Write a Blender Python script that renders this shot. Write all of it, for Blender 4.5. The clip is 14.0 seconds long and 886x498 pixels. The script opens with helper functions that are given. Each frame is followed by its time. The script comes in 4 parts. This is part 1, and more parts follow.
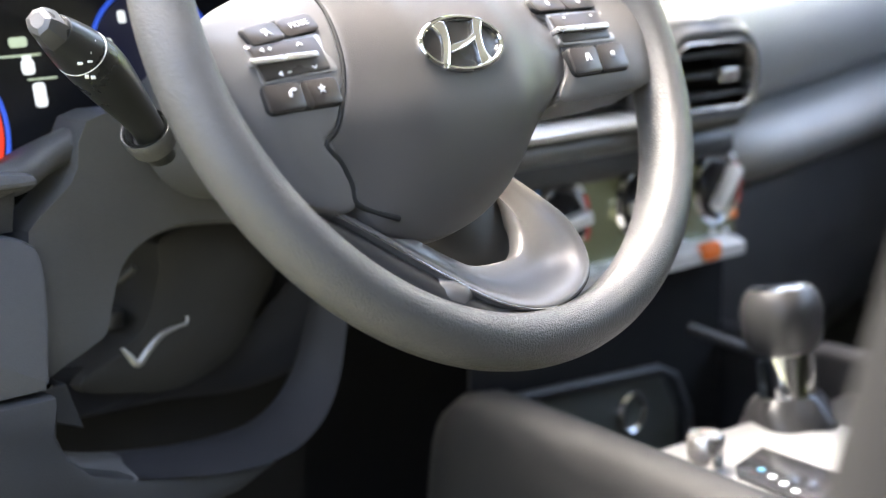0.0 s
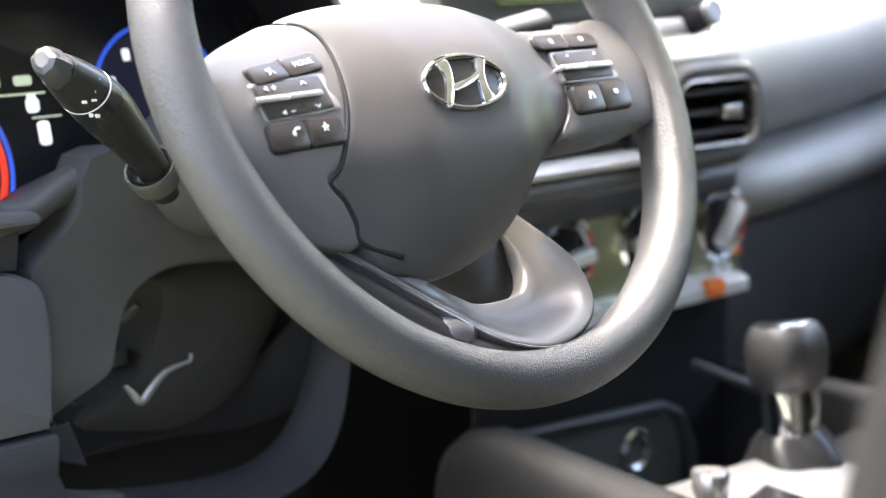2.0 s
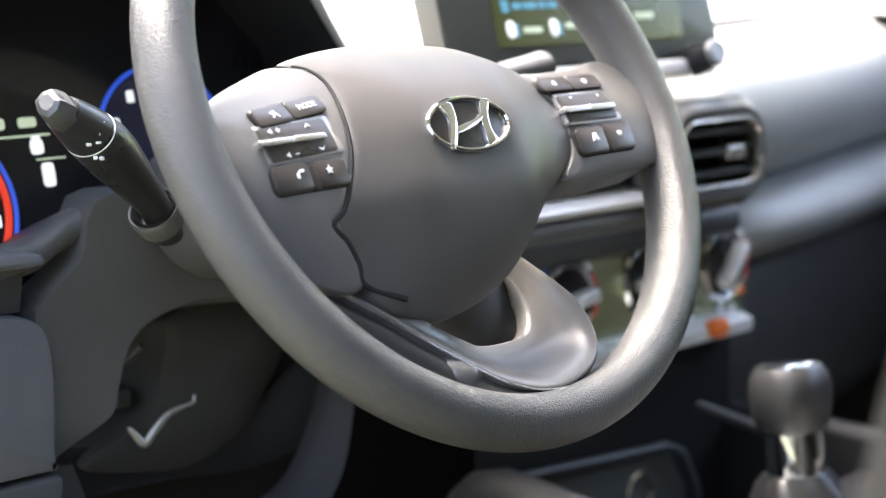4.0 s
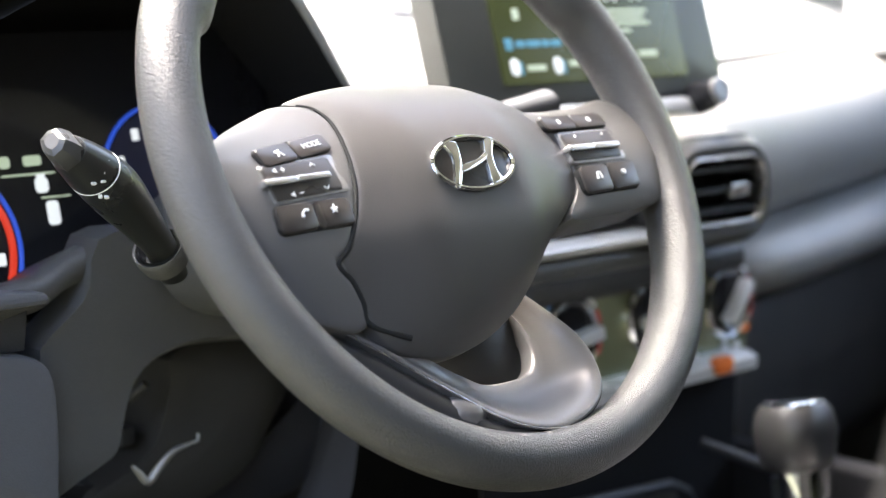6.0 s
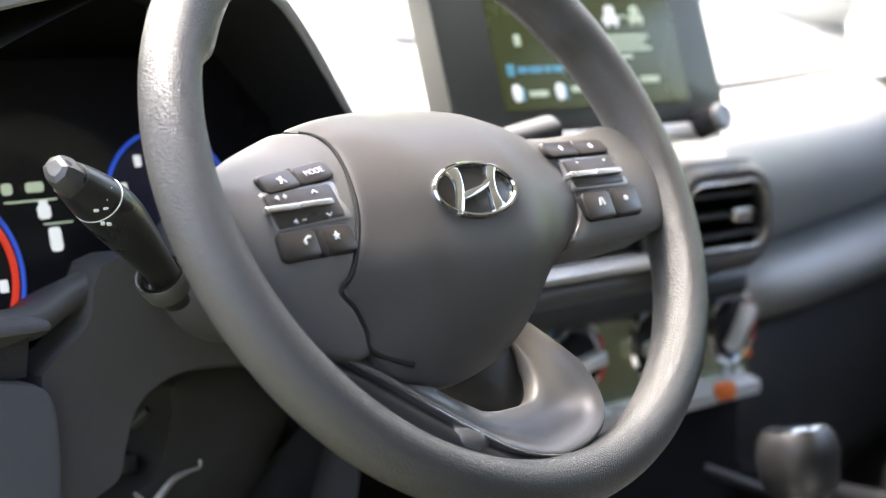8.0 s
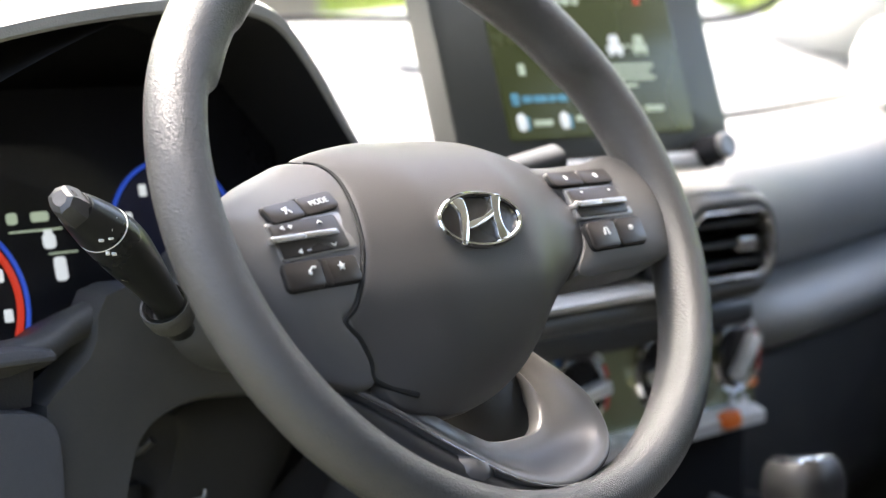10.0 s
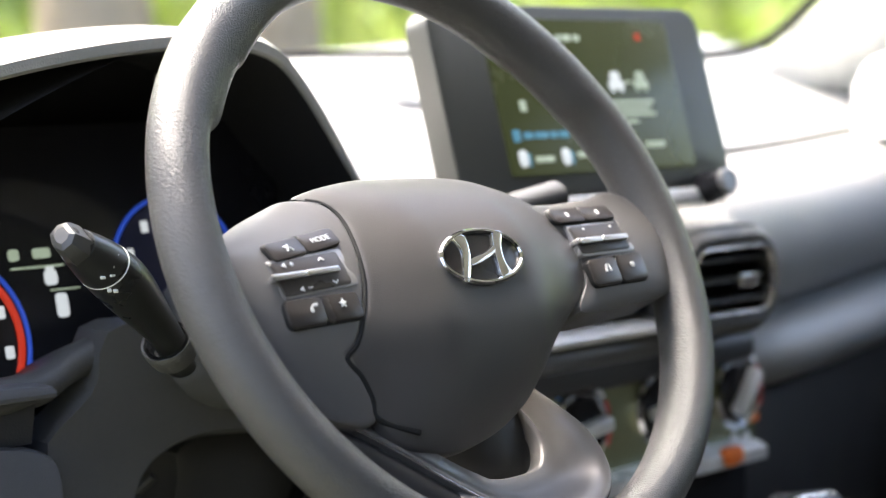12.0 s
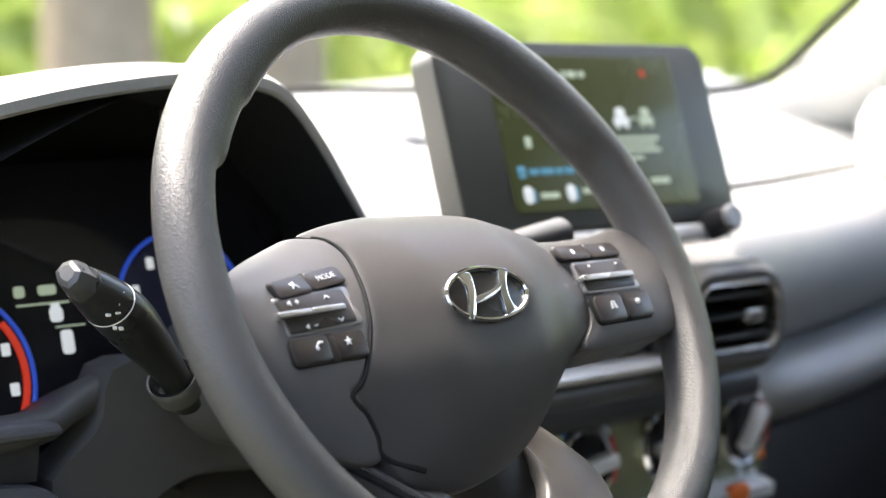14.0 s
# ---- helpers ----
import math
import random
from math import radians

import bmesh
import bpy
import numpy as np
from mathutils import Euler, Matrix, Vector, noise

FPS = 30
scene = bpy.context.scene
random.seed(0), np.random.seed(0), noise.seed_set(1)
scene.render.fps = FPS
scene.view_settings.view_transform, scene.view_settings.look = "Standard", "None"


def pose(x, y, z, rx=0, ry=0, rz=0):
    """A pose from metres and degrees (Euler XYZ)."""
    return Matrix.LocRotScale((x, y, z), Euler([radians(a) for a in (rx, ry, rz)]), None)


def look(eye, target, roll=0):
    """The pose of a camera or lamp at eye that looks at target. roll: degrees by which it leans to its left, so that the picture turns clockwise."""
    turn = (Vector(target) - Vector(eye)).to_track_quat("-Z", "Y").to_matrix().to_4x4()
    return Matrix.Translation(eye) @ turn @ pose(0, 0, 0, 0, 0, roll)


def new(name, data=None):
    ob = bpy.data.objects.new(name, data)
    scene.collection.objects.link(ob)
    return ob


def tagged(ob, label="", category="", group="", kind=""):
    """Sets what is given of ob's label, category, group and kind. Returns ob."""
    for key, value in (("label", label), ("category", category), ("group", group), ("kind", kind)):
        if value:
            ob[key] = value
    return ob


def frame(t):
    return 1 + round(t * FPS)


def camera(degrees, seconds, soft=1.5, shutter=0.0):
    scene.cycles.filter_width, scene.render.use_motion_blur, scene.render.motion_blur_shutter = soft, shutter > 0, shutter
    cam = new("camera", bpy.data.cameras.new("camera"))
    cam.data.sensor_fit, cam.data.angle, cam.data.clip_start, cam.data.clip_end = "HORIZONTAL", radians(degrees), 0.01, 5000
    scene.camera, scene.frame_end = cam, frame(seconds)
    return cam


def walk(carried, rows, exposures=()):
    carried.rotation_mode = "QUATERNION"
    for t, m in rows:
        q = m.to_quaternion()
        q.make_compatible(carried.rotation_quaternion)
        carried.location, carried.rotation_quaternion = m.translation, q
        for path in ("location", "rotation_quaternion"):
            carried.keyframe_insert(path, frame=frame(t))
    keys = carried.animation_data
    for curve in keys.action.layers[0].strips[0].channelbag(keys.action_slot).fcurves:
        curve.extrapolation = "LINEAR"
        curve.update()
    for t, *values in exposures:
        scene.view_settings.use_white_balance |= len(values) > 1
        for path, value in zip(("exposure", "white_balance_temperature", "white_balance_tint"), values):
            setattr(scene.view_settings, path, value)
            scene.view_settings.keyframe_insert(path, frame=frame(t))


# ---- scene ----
# ---- camera ----
# A tripod head tilts upwards; the lens sits 12 cm ahead of the pivot, beside the open driver's door.
cam = camera(27.0, 14.0, soft=1.2)
cam.data.dof.use_dof = True
cam.data.dof.focus_distance = 0.95
cam.data.dof.aperture_fstop = 5.6
ROWS = [
    (0.0, -1.0635, -0.6766, 1.0684, 78.137, -0.176, -45.934),
    (0.5, -1.0634, -0.6765, 1.0689, 78.392, -0.109, -45.933),
    (1.0, -1.0634, -0.6764, 1.0694, 78.635, -0.112, -45.901),
    (1.5, -1.0634, -0.6763, 1.0700, 78.889, -0.101, -45.874),
    (2.0, -1.0633, -0.6762, 1.0706, 79.183, -0.120, -45.835),
    (2.5, -1.0633, -0.6760, 1.0713, 79.498, -0.088, -45.812),
    (3.0, -1.0632, -0.6759, 1.0718, 79.778, -0.108, -45.782),
    (3.5, -1.0632, -0.6758, 1.0724, 80.043, -0.093, -45.763),
    (4.0, -1.0632, -0.6757, 1.0730, 80.341, -0.088, -45.741),
    (6.5, -1.0631, -0.6752, 1.0757, 81.615, -0.054, -45.592),
    (7.0, -1.0631, -0.6751, 1.0761, 81.805, -0.033, -45.576),
    (7.5, -1.0630, -0.6751, 1.0765, 81.992, -0.058, -45.568),
    (8.0, -1.0630, -0.6750, 1.0768, 82.136, -0.030, -45.559),
    (10.5, -1.0630, -0.6746, 1.0792, 83.228, -0.036, -45.405),
    (11.0, -1.0630, -0.6745, 1.0798, 83.512, -0.050, -45.403),
    (11.5, -1.0630, -0.6745, 1.0803, 83.766, -0.034, -45.391),
    (12.0, -1.0629, -0.6744, 1.0808, 83.973, -0.021, -45.380),
    (12.5, -1.0629, -0.6744, 1.0812, 84.191, 0.015, -45.374),
    (13.0, -1.0629, -0.6743, 1.0817, 84.409, 0.016, -45.349),
    (13.5, -1.0629, -0.6742, 1.0823, 84.686, -0.017, -45.313),
    (14.0, -1.0630, -0.6741, 1.0830, 85.000, -0.000, -45.230),
]
walk(cam, [(t, pose(x, y, z, rx, ry, rz)) for t, x, y, z, rx, ry, rz in ROWS],
     exposures=[(0.0, 4.0, 7000, 10.5), (4.0, 3.72, 7000, 10.5), (8.0, 3.32, 7000, 10.5), (14.0, 2.95, 7000, 10.5)])

# ---- world and sun ----
world = bpy.data.worlds.new("sky")
scene.world = world
world.use_nodes = True
wn, wl = world.node_tree.nodes, world.node_tree.links
sky = wn.new("ShaderNodeTexSky")
sky.sky_type, sky.sun_disc = "NISHITA", False
sky.sun_elevation, sky.sun_rotation = radians(58), radians(-12)
sky.air_density, sky.dust_density, sky.ozone_density = 1.0, 4.0, 1.0
wl.new(sky.outputs["Color"], wn["Background"].inputs["Color"])
wn["Background"].inputs["Strength"].default_value = 0.165
sun = new("sun", bpy.data.lights.new("sun", "SUN"))
sun.data.energy, sun.data.angle, sun.data.color = 2.2, radians(36), (1.0, 0.98, 0.95)
sun.matrix_world = look((-1.2, 5.5, 9), (0, 0, 0))


# ---- materials ----
def mat(name, color, rough=0.5, metal=0.0, grain=0.0, size=900.0, vary=0.12, spec=0.5, glow=None, power=0.0, coat=0.0):
    """Base colour with large and fine variation, roughness wear, and a fine leather-like relief."""
    m = bpy.data.materials.new(name)
    m.use_nodes = True
    n, l = m.node_tree.nodes, m.node_tree.links
    b = n["Principled BSDF"]
    b.inputs["Roughness"].default_value = rough
    b.inputs["Metallic"].default_value = metal
    b.inputs["Specular IOR Level"].default_value = spec
    b.inputs["Coat Weight"].default_value = coat
    tc = n.new("ShaderNodeTexCoord")
    big = n.new("ShaderNodeTexNoise")
    big.inputs["Scale"].default_value, big.inputs["Detail"].default_value = 14.0, 6.0
    fine = n.new("ShaderNodeTexNoise")
    fine.inputs["Scale"].default_value, fine.inputs["Detail"].default_value = 260.0, 3.0
    both = n.new("ShaderNodeMath")
    both.operation = "MULTIPLY_ADD"
    both.inputs[1].default_value = 0.4
    l.new(tc.outputs["Object"], big.inputs["Vector"])
    l.new(tc.outputs["Object"], fine.inputs["Vector"])
    l.new(fine.outputs["Fac"], both.inputs[0])
    l.new(big.outputs["Fac"], both.inputs[2])
    ramp = n.new("ShaderNodeMapRange")
    ramp.inputs["From Min"].default_value, ramp.inputs["From Max"].default_value = 0.35, 1.05
    ramp.inputs["To Min"].default_value, ramp.inputs["To Max"].default_value = 1 - vary, 1 + vary
    l.new(both.outputs[0], ramp.inputs["Value"])
    mul = n.new("ShaderNodeVectorMath")
    mul.operation = "SCALE"
    mul.inputs[0].default_value = color
    l.new(ramp.outputs["Result"], mul.inputs["Scale"])
    l.new(mul.outputs["Vector"], b.inputs["Base Color"])
    rr = n.new("ShaderNodeMapRange")
    rr.inputs["From Min"].default_value, rr.inputs["From Max"].default_value = 0.3, 0.7
    rr.inputs["To Min"].default_value, rr.inputs["To Max"].default_value = max(0.02, rough - 0.05), min(1, rough + 0.05)
    l.new(big.outputs["Fac"], rr.inputs["Value"])
    l.new(rr.outputs["Result"], b.inputs["Roughness"])
    if grain:
        v = n.new("ShaderNodeTexVoronoi")
        v.inputs["Scale"].default_value = size
        l.new(tc.outputs["Object"], v.inputs["Vector"])
        bump = n.new("ShaderNodeBump")
        bump.inputs["Strength"].default_value, bump.inputs["Distance"].default_value = grain, 0.0006
        l.new(v.outputs["Distance"], bump.inputs["Height"])
        l.new(bump.outputs["Normal"], b.inputs["Normal"])
    if glow:
        b.inputs["Emission Color"].default_value = (*glow, 1)
        b.inputs["Emission Strength"].default_value = power * 0.62
    return m


M = {
    "rim": mat("grained_rim_skin", (0.067, 0.065, 0.0645), 0.33, grain=0.65, size=1150),
    "pad": mat("airbag_plastic", (0.074, 0.069, 0.067), 0.40, grain=0.12, size=1600, vary=0.03),
    "pod": mat("spoke_plastic", (0.118, 0.112, 0.108), 0.36, grain=0.08, size=1600, vary=0.03),
    "spoke": mat("satin_spoke_paint", (0.135, 0.127, 0.122), 0.32, metal=0.2, vary=0.03),
    "spoke_side": mat("spoke_back_plastic", (0.035, 0.034, 0.034), 0.35),
    "button": mat("button_plastic", (0.040, 0.034, 0.031), 0.30),
    "mark": mat("white_print", (0.8, 0.8, 0.8), 0.5, vary=0.03),
    "silver": mat("satin_silver", (0.62, 0.60, 0.58), 0.25, metal=0.9),
    "chrome": mat("chrome", (0.85, 0.85, 0.85), 0.06, metal=1.0, vary=0.03),
    "emblem_dark": mat("emblem_field", (0.022, 0.020, 0.019), 0.25),
    "seam": mat("seam_gap", (0.006, 0.006, 0.006), 0.8),
    "dash": mat("dash_skin", (0.28, 0.28, 0.273), 0.45, grain=0.25, size=800),
    "dash_top": mat("dash_top_skin", (0.24, 0.24, 0.235), 0.38, grain=0.2, size=800),
    "lower": mat("lower_dash_plastic", (0.031, 0.032, 0.034), 0.50, grain=0.25, size=900),
    "dark": mat("dark_plastic", (0.026, 0.026, 0.027), 0.55, grain=0.2, size=900),
    "vent_frame": mat("vent_frame_plastic", (0.075, 0.075, 0.073), 0.35),
    "frame_satin": mat("switch_frame", (0.34, 0.325, 0.315), 0.25, metal=0.5),
    "glove": mat("glove_box_plastic", (0.034, 0.034, 0.035), 0.5, grain=0.2, size=900),
    "plate": mat("console_plate", (0.24, 0.24, 0.24), 0.35, metal=0.3),
    "end_panel": mat("end_panel_plastic", (0.090, 0.093, 0.102), 0.45, grain=0.25, size=900),
    "gauge_face": mat("gauge_face", (0.008, 0.010, 0.03), 0.3, glow=(0.01, 0.02, 0.12), power=0.008),
    "hub": mat("hub_plastic", (0.030, 0.029, 0.029), 0.45, grain=0.1, size=1500),
    # Duct colour; also puts shade into the knee panel's lower lip.
    "duct": mat("duct_and_lip_shade", (0.020, 0.020, 0.023), 0.6, spec=0.25, grain=0.2, size=900),
    "cap": mat("stalk_cap_plastic", (0.045, 0.045, 0.044), 0.42),
    "lever_metal": mat("worn_lever_metal", (0.42, 0.41, 0.38), 0.4, metal=0.8, vary=0.3),
    "pocket": mat("pocket_plastic", (0.075, 0.078, 0.066), 0.5, grain=0.2, size=900),
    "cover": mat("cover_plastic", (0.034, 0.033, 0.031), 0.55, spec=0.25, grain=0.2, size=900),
    "gunmetal": mat("dull_metal", (0.30, 0.30, 0.30), 0.35, metal=0.9),
    # Black for dark parts; also paints in the shade of deep openings.
    "black": mat("black_parts_and_shade", (0.018, 0.018, 0.019), 0.8, spec=0.08),
    "shroud": mat("column_plastic", (0.068, 0.068, 0.067), 0.5, grain=0.25, size=900),
    "stalk": mat("stalk_plastic", (0.016, 0.017, 0.016), 0.30, grain=0.08, size=1500),
    "glossy": mat("gloss_black", (0.014, 0.014, 0.016), 0.14, spec=0.3),
    "bezel": mat("screen_bezel", (0.034, 0.036, 0.032), 0.38),
    "screen": mat("display_glass", (0.024, 0.028, 0.014), 0.25, glow=(0.105, 0.135, 0.040), power=0.06),
    "lit": mat("lit_white", (0.42, 0.46, 0.46), 0.4, glow=(0.85, 0.92, 1.0), power=0.12, vary=0.02),
    "lit_dim": mat("lit_grey", (0.3, 0.35, 0.3), 0.4, glow=(0.6, 0.75, 0.55), power=0.08, vary=0.02),
    "lit_blue": mat("lit_blue", (0.02, 0.06, 0.3), 0.4, glow=(0.03, 0.12, 0.9), power=0.08, vary=0.02),
    "lit_cyan": mat("lit_cyan", (0.05, 0.2, 0.3), 0.4, glow=(0.15, 0.45, 0.65), power=0.05, vary=0.02),
    "lit_red": mat("lit_red", (0.4, 0.03, 0.02), 0.4, glow=(1.0, 0.07, 0.03), power=0.08, vary=0.02),
    "orange": mat("orange_print", (0.75, 0.16, 0.02), 0.4),
    "red": mat("red_print", (0.5, 0.04, 0.03), 0.4),
    "blue": mat("blue_print", (0.03, 0.16, 0.5), 0.4),
    # Yellow-green reflection of the outdoors is put into this base colour.
    "climate": mat("climate_panel", (0.27, 0.29, 0.17), 0.14, metal=0.4, coat=0.5),
    "console": mat("console_plastic", (0.013, 0.013, 0.0135), 0.65, spec=0.15, grain=0.25, size=900),
    "trim": mat("silver_trim", (0.62, 0.62, 0.61), 0.3, metal=0.25),
    "leather": mat("knob_leather", (0.022, 0.022, 0.023), 0.35, grain=0.2, size=700),
    "seat": mat("seat_fabric", (0.014, 0.014, 0.014), 0.9, spec=0.05, grain=0.5, size=500),
    "headliner": mat("headliner", (0.55, 0.55, 0.53), 0.9, grain=0.3, size=400),
    "pillar": mat("pillar_trim", (0.55, 0.56, 0.55), 0.6, grain=0.2, size=500),
    "carpet": mat("carpet", (0.015, 0.015, 0.016), 0.95, grain=0.8, size=300),
    "grass": mat("dry_grass", (0.09, 0.095, 0.06), 0.9, vary=0.35),
    "bark": mat("bark", (0.34, 0.27, 0.20), 0.9, vary=0.3),
    "paint": mat("car_paint", (0.6, 0.6, 0.6), 0.2, coat=0.6),
}


def glass(name):
    m = bpy.data.materials.new(name)
    m.use_nodes = True
    b = m.node_tree.nodes["Principled BSDF"]
    b.inputs["Roughness"].default_value = 0.0
    b.inputs["Transmission Weight"].default_value = 1.0
    b.inputs["IOR"].default_value = 1.02
    return m


M["glass"] = glass("window_glass")


def foliage(name, color):
    """Thin leaves that let part of the daylight through."""
    m = bpy.data.materials.new(name)
    m.use_nodes = True
    n, l = m.node_tree.nodes, m.node_tree.links
    n.remove(n["Principled BSDF"])
    diff, thru, mix = n.new("ShaderNodeBsdfDiffuse"), n.new("ShaderNodeBsdfTranslucent"), n.new("ShaderNodeMixShader")
    rnd_, hue = n.new("ShaderNodeNewGeometry"), n.new("ShaderNodeHueSaturation")
    ramp = n.new("ShaderNodeMapRange")
    ramp.inputs["To Min"].default_value, ramp.inputs["To Max"].default_value = 0.6, 1.3
    hue.inputs["Color"].default_value = (*color, 1)
    l.new(rnd_.outputs["Random Per Island"], ramp.inputs["Value"])
    l.new(ramp.outputs["Result"], hue.inputs["Value"])
    l.new(hue.outputs["Color"], diff.inputs["Color"])
    l.new(hue.outputs["Color"], thru.inputs["Color"])
    mix.inputs["Fac"].default_value = 0.5
    l.new(diff.outputs[0], mix.inputs[1])
    l.new(thru.outputs[0], mix.inputs[2])
    l.new(mix.outputs[0], n["Material Output"].inputs["Surface"])
    return m


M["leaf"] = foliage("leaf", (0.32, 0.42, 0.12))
# Grey leaf for the unseen ring, which keeps green bounce off the cabin.
M["leaf_unseen"] = foliage("unseen_grey_leaf", (0.22, 0.222, 0.205))
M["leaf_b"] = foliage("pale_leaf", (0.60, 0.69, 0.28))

# ---- building helpers ----
PLACE = {}


def thing(name, m, label, category, group="", kind=""):
    """An Empty at a thing's base, to carry its parts."""
    ob = new(name)
    ob.empty_display_size = 0.02
    ob.matrix_world = m
    PLACE[ob] = m
    return tagged(ob, label, category, group, kind)


def part(name, bm, material, parent=None, label="", local=False, smooth=40):
    """Links a bmesh as one mesh object. Its points are in the world, or with local=True in its thing's own frame."""
    me = bpy.data.meshes.new(name)
    if parent is not None and not local:
        bm.transform(PLACE[parent].inverted())
    bmesh.ops.recalc_face_normals(bm, faces=bm.faces)
    for e in bm.edges:
        if len(e.link_faces) == 2:
            e.smooth = e.calc_face_angle(0) < radians(smooth)
    for f in bm.faces:
        f.smooth = True
    bm.to_mesh(me)
    bm.free()
    me.materials.append(M[material])
    ob = new(name, me)
    if parent is not None:
        ob.parent = parent
        PLACE[ob] = PLACE[parent]
    else:
        PLACE[ob] = Matrix()
    return tagged(ob, label)


def spline(ctrl, per=6, closed=True):
    """A smooth curve through control points of any dimension."""
    c = [np.array(p, float) for p in ctrl]
    n, out = len(c), []
    for i in range(n if closed else n - 1):
        if closed:
            a, b, d, e = c[i - 1], c[i], c[(i + 1) % n], c[(i + 2) % n]
        else:
            a, b, d, e = c[max(i - 1, 0)], c[i], c[i + 1], c[min(i + 2, n - 1)]
        for k in range(per):
            t = k / per
            out.append(0.5 * (2 * b + (d - a) * t + (2 * a - 5 * b + 4 * d - e) * t * t + (3 * b - a - 3 * d + e) * t ** 3))
    if not closed:
        out.append(c[-1])
    return out


def rounded(w, h, r, n=5):
    """A rounded rectangle round the origin."""
    out = []
    for cx, cy, a0 in ((w / 2 - r, h / 2 - r, 0), (-w / 2 + r, h / 2 - r, 90), (-w / 2 + r, -h / 2 + r, 180), (w / 2 - r, -h / 2 + r, 270)):
        for k in range(n + 1):
            a = radians(a0 + 90 * k / n)
            out.append((cx + r * math.cos(a), cy + r * math.sin(a)))
    return out


def inset(pts, d):
    """A closed 2D outline moved inwards by d."""
    p = np.array(pts, float)
    t = np.roll(p, -1, 0) - np.roll(p, 1, 0)
    t /= np.linalg.norm(t, axis=1)[:, None] + 1e-9
    nrm = np.stack([-t[:, 1], t[:, 0]], 1)
    area = np.sum(p[:, 0] * np.roll(p[:, 1], -1) - np.roll(p[:, 0], -1) * p[:, 1])
    return p + nrm * d * (1 if area > 0 else -1)


def loft(rings, closed=True, caps=(True, True), bm=None):
    """Skins a row of equal rings of 3D points."""
    bm = bm or bmesh.new()
    vs = [[bm.verts.new(tuple(p)) for p in ring] for ring in rings]
    n = len(vs[0])
    for a, b in zip(vs, vs[1:]):
        for i in range(n if closed else n - 1):
            j = (i + 1) % n
            bm.faces.new((a[i], a[j], b[j], b[i]))
    if closed and caps[0]:
        bm.faces.new(vs[0][::-1])
    if closed and caps[1]:
        bm.faces.new(vs[-1])
    return bm


def slab(pts, z0, z1, soft=0.001, place=None, bm=None):
    """A plate from a 2D outline between two heights, with a rounded upper edge."""
    p0, pa, pb = np.array(pts, float), inset(pts, soft * 0.3), inset(pts, soft)
    rings = []
    for q, z in ((p0, z0), (p0, z1 - soft), (pa, z1 - soft * 0.3), (pb, z1)):
        rings.append([Vector((x, y, z)) for x, y in q])
    if place is not None:
        rings = [[place @ v for v in r] for r in rings]
    return loft(rings, bm=bm)


def dome(pts, z0, z1, z2, centre, swell=0.012, rings=14, place=None):
    """A cushion: a skirt from z0 to z1 and a crown that swells to z2 over the centre."""
    c = np.array(centre, float)
    p = np.array(pts, float)
    out = [[Vector((x, y, z0)) for x, y in p]]
    for k in range(rings):
        s = (1 - k / rings) ** 1.5
        q = c + (p - c) * s
        far = np.sqrt(((q[:, None] - p[None]) ** 2).sum(2)).min(1)
        ring = []
        for (x, y), f in zip(q, far):
            z = z1 + (z2 - z1) * (1 - math.exp(-f / swell))
            ring.append(Vector((x, y, z)))
        out.append(ring)
    if place is not None:
        out = [[place @ v for v in r] for r in out]
    return loft(out)


def tube(path, radii, sides=20, caps=(True, True), flat=1.0, up=(0, 0, 1), bm=None):
    """A round bar along 3D points, with a radius at each."""
    path = [Vector(p) for p in path]
    rings = []
    for i, p in enumerate(path):
        d = (path[min(i + 1, len(path) - 1)] - path[max(i - 1, 0)]).normalized()
        a = d.cross(Vector(up))
        a = (a if a.length > 1e-4 else d.cross(Vector((1, 0, 0)))).normalized()
        b = a.cross(d).normalized()
        r = radii[i] if hasattr(radii, "__len__") else radii
        rings.append([p + a * (r * math.cos(2 * math.pi * k / sides)) + b * (r * flat * math.sin(2 * math.pi * k / sides)) for k in range(sides)])
    return loft(rings, caps=caps, bm=bm)


def turned(profile, place, sides=40, bm=None):
    """A lathed form: (radius, height) pairs about the local z axis."""
    rings = [[place @ Vector((r * math.cos(2 * math.pi * k / sides), r * math.sin(2 * math.pi * k / sides), z)) for k in range(sides)] for r, z in profile]
    return loft(rings, bm=bm)


def block(lo, hi, soft=0.004, bm=None, place=None):
    """A box between two corners with rounded edges."""
    lo, hi = Vector(lo), Vector(hi)
    c = (lo + hi) / 2
    b = bmesh.new()
    bmesh.ops.create_cube(b, size=1.0, matrix=Matrix.Translation(c) @ Matrix.Diagonal((*(hi - lo), 1)))
    if soft:
        bmesh.ops.bevel(b, geom=b.edges[:], offset=soft, segments=3, affect="EDGES", profile=0.5)
    if place is not None:
        b.transform(place)
    return b


def ring_band(outer, inner, z0, z1, place, soft=0.0006):
    """A flat frame between two equal outlines."""
    rings = [[(x, y, z0) for x, y in outer], [(x, y, z1 - soft) for x, y in outer], [(x, y, z1) for x, y in inset(outer, soft)],
             [(x, y, z1) for x, y in inset(inner, -soft)], [(x, y, z1 - soft) for x, y in inner], [(x, y, z0) for x, y in inner]]
    bm = bmesh.new()
    vs = [[bm.verts.new(place @ Vector(p)) for p in r] for r in rings]
    n = len(outer)
    for a, b in zip(vs, vs[1:] + vs[:1]):
        for i in range(n):
            j = (i + 1) % n
            bm.faces.new((a[i], a[j], b[j], b[i]))
    return bm


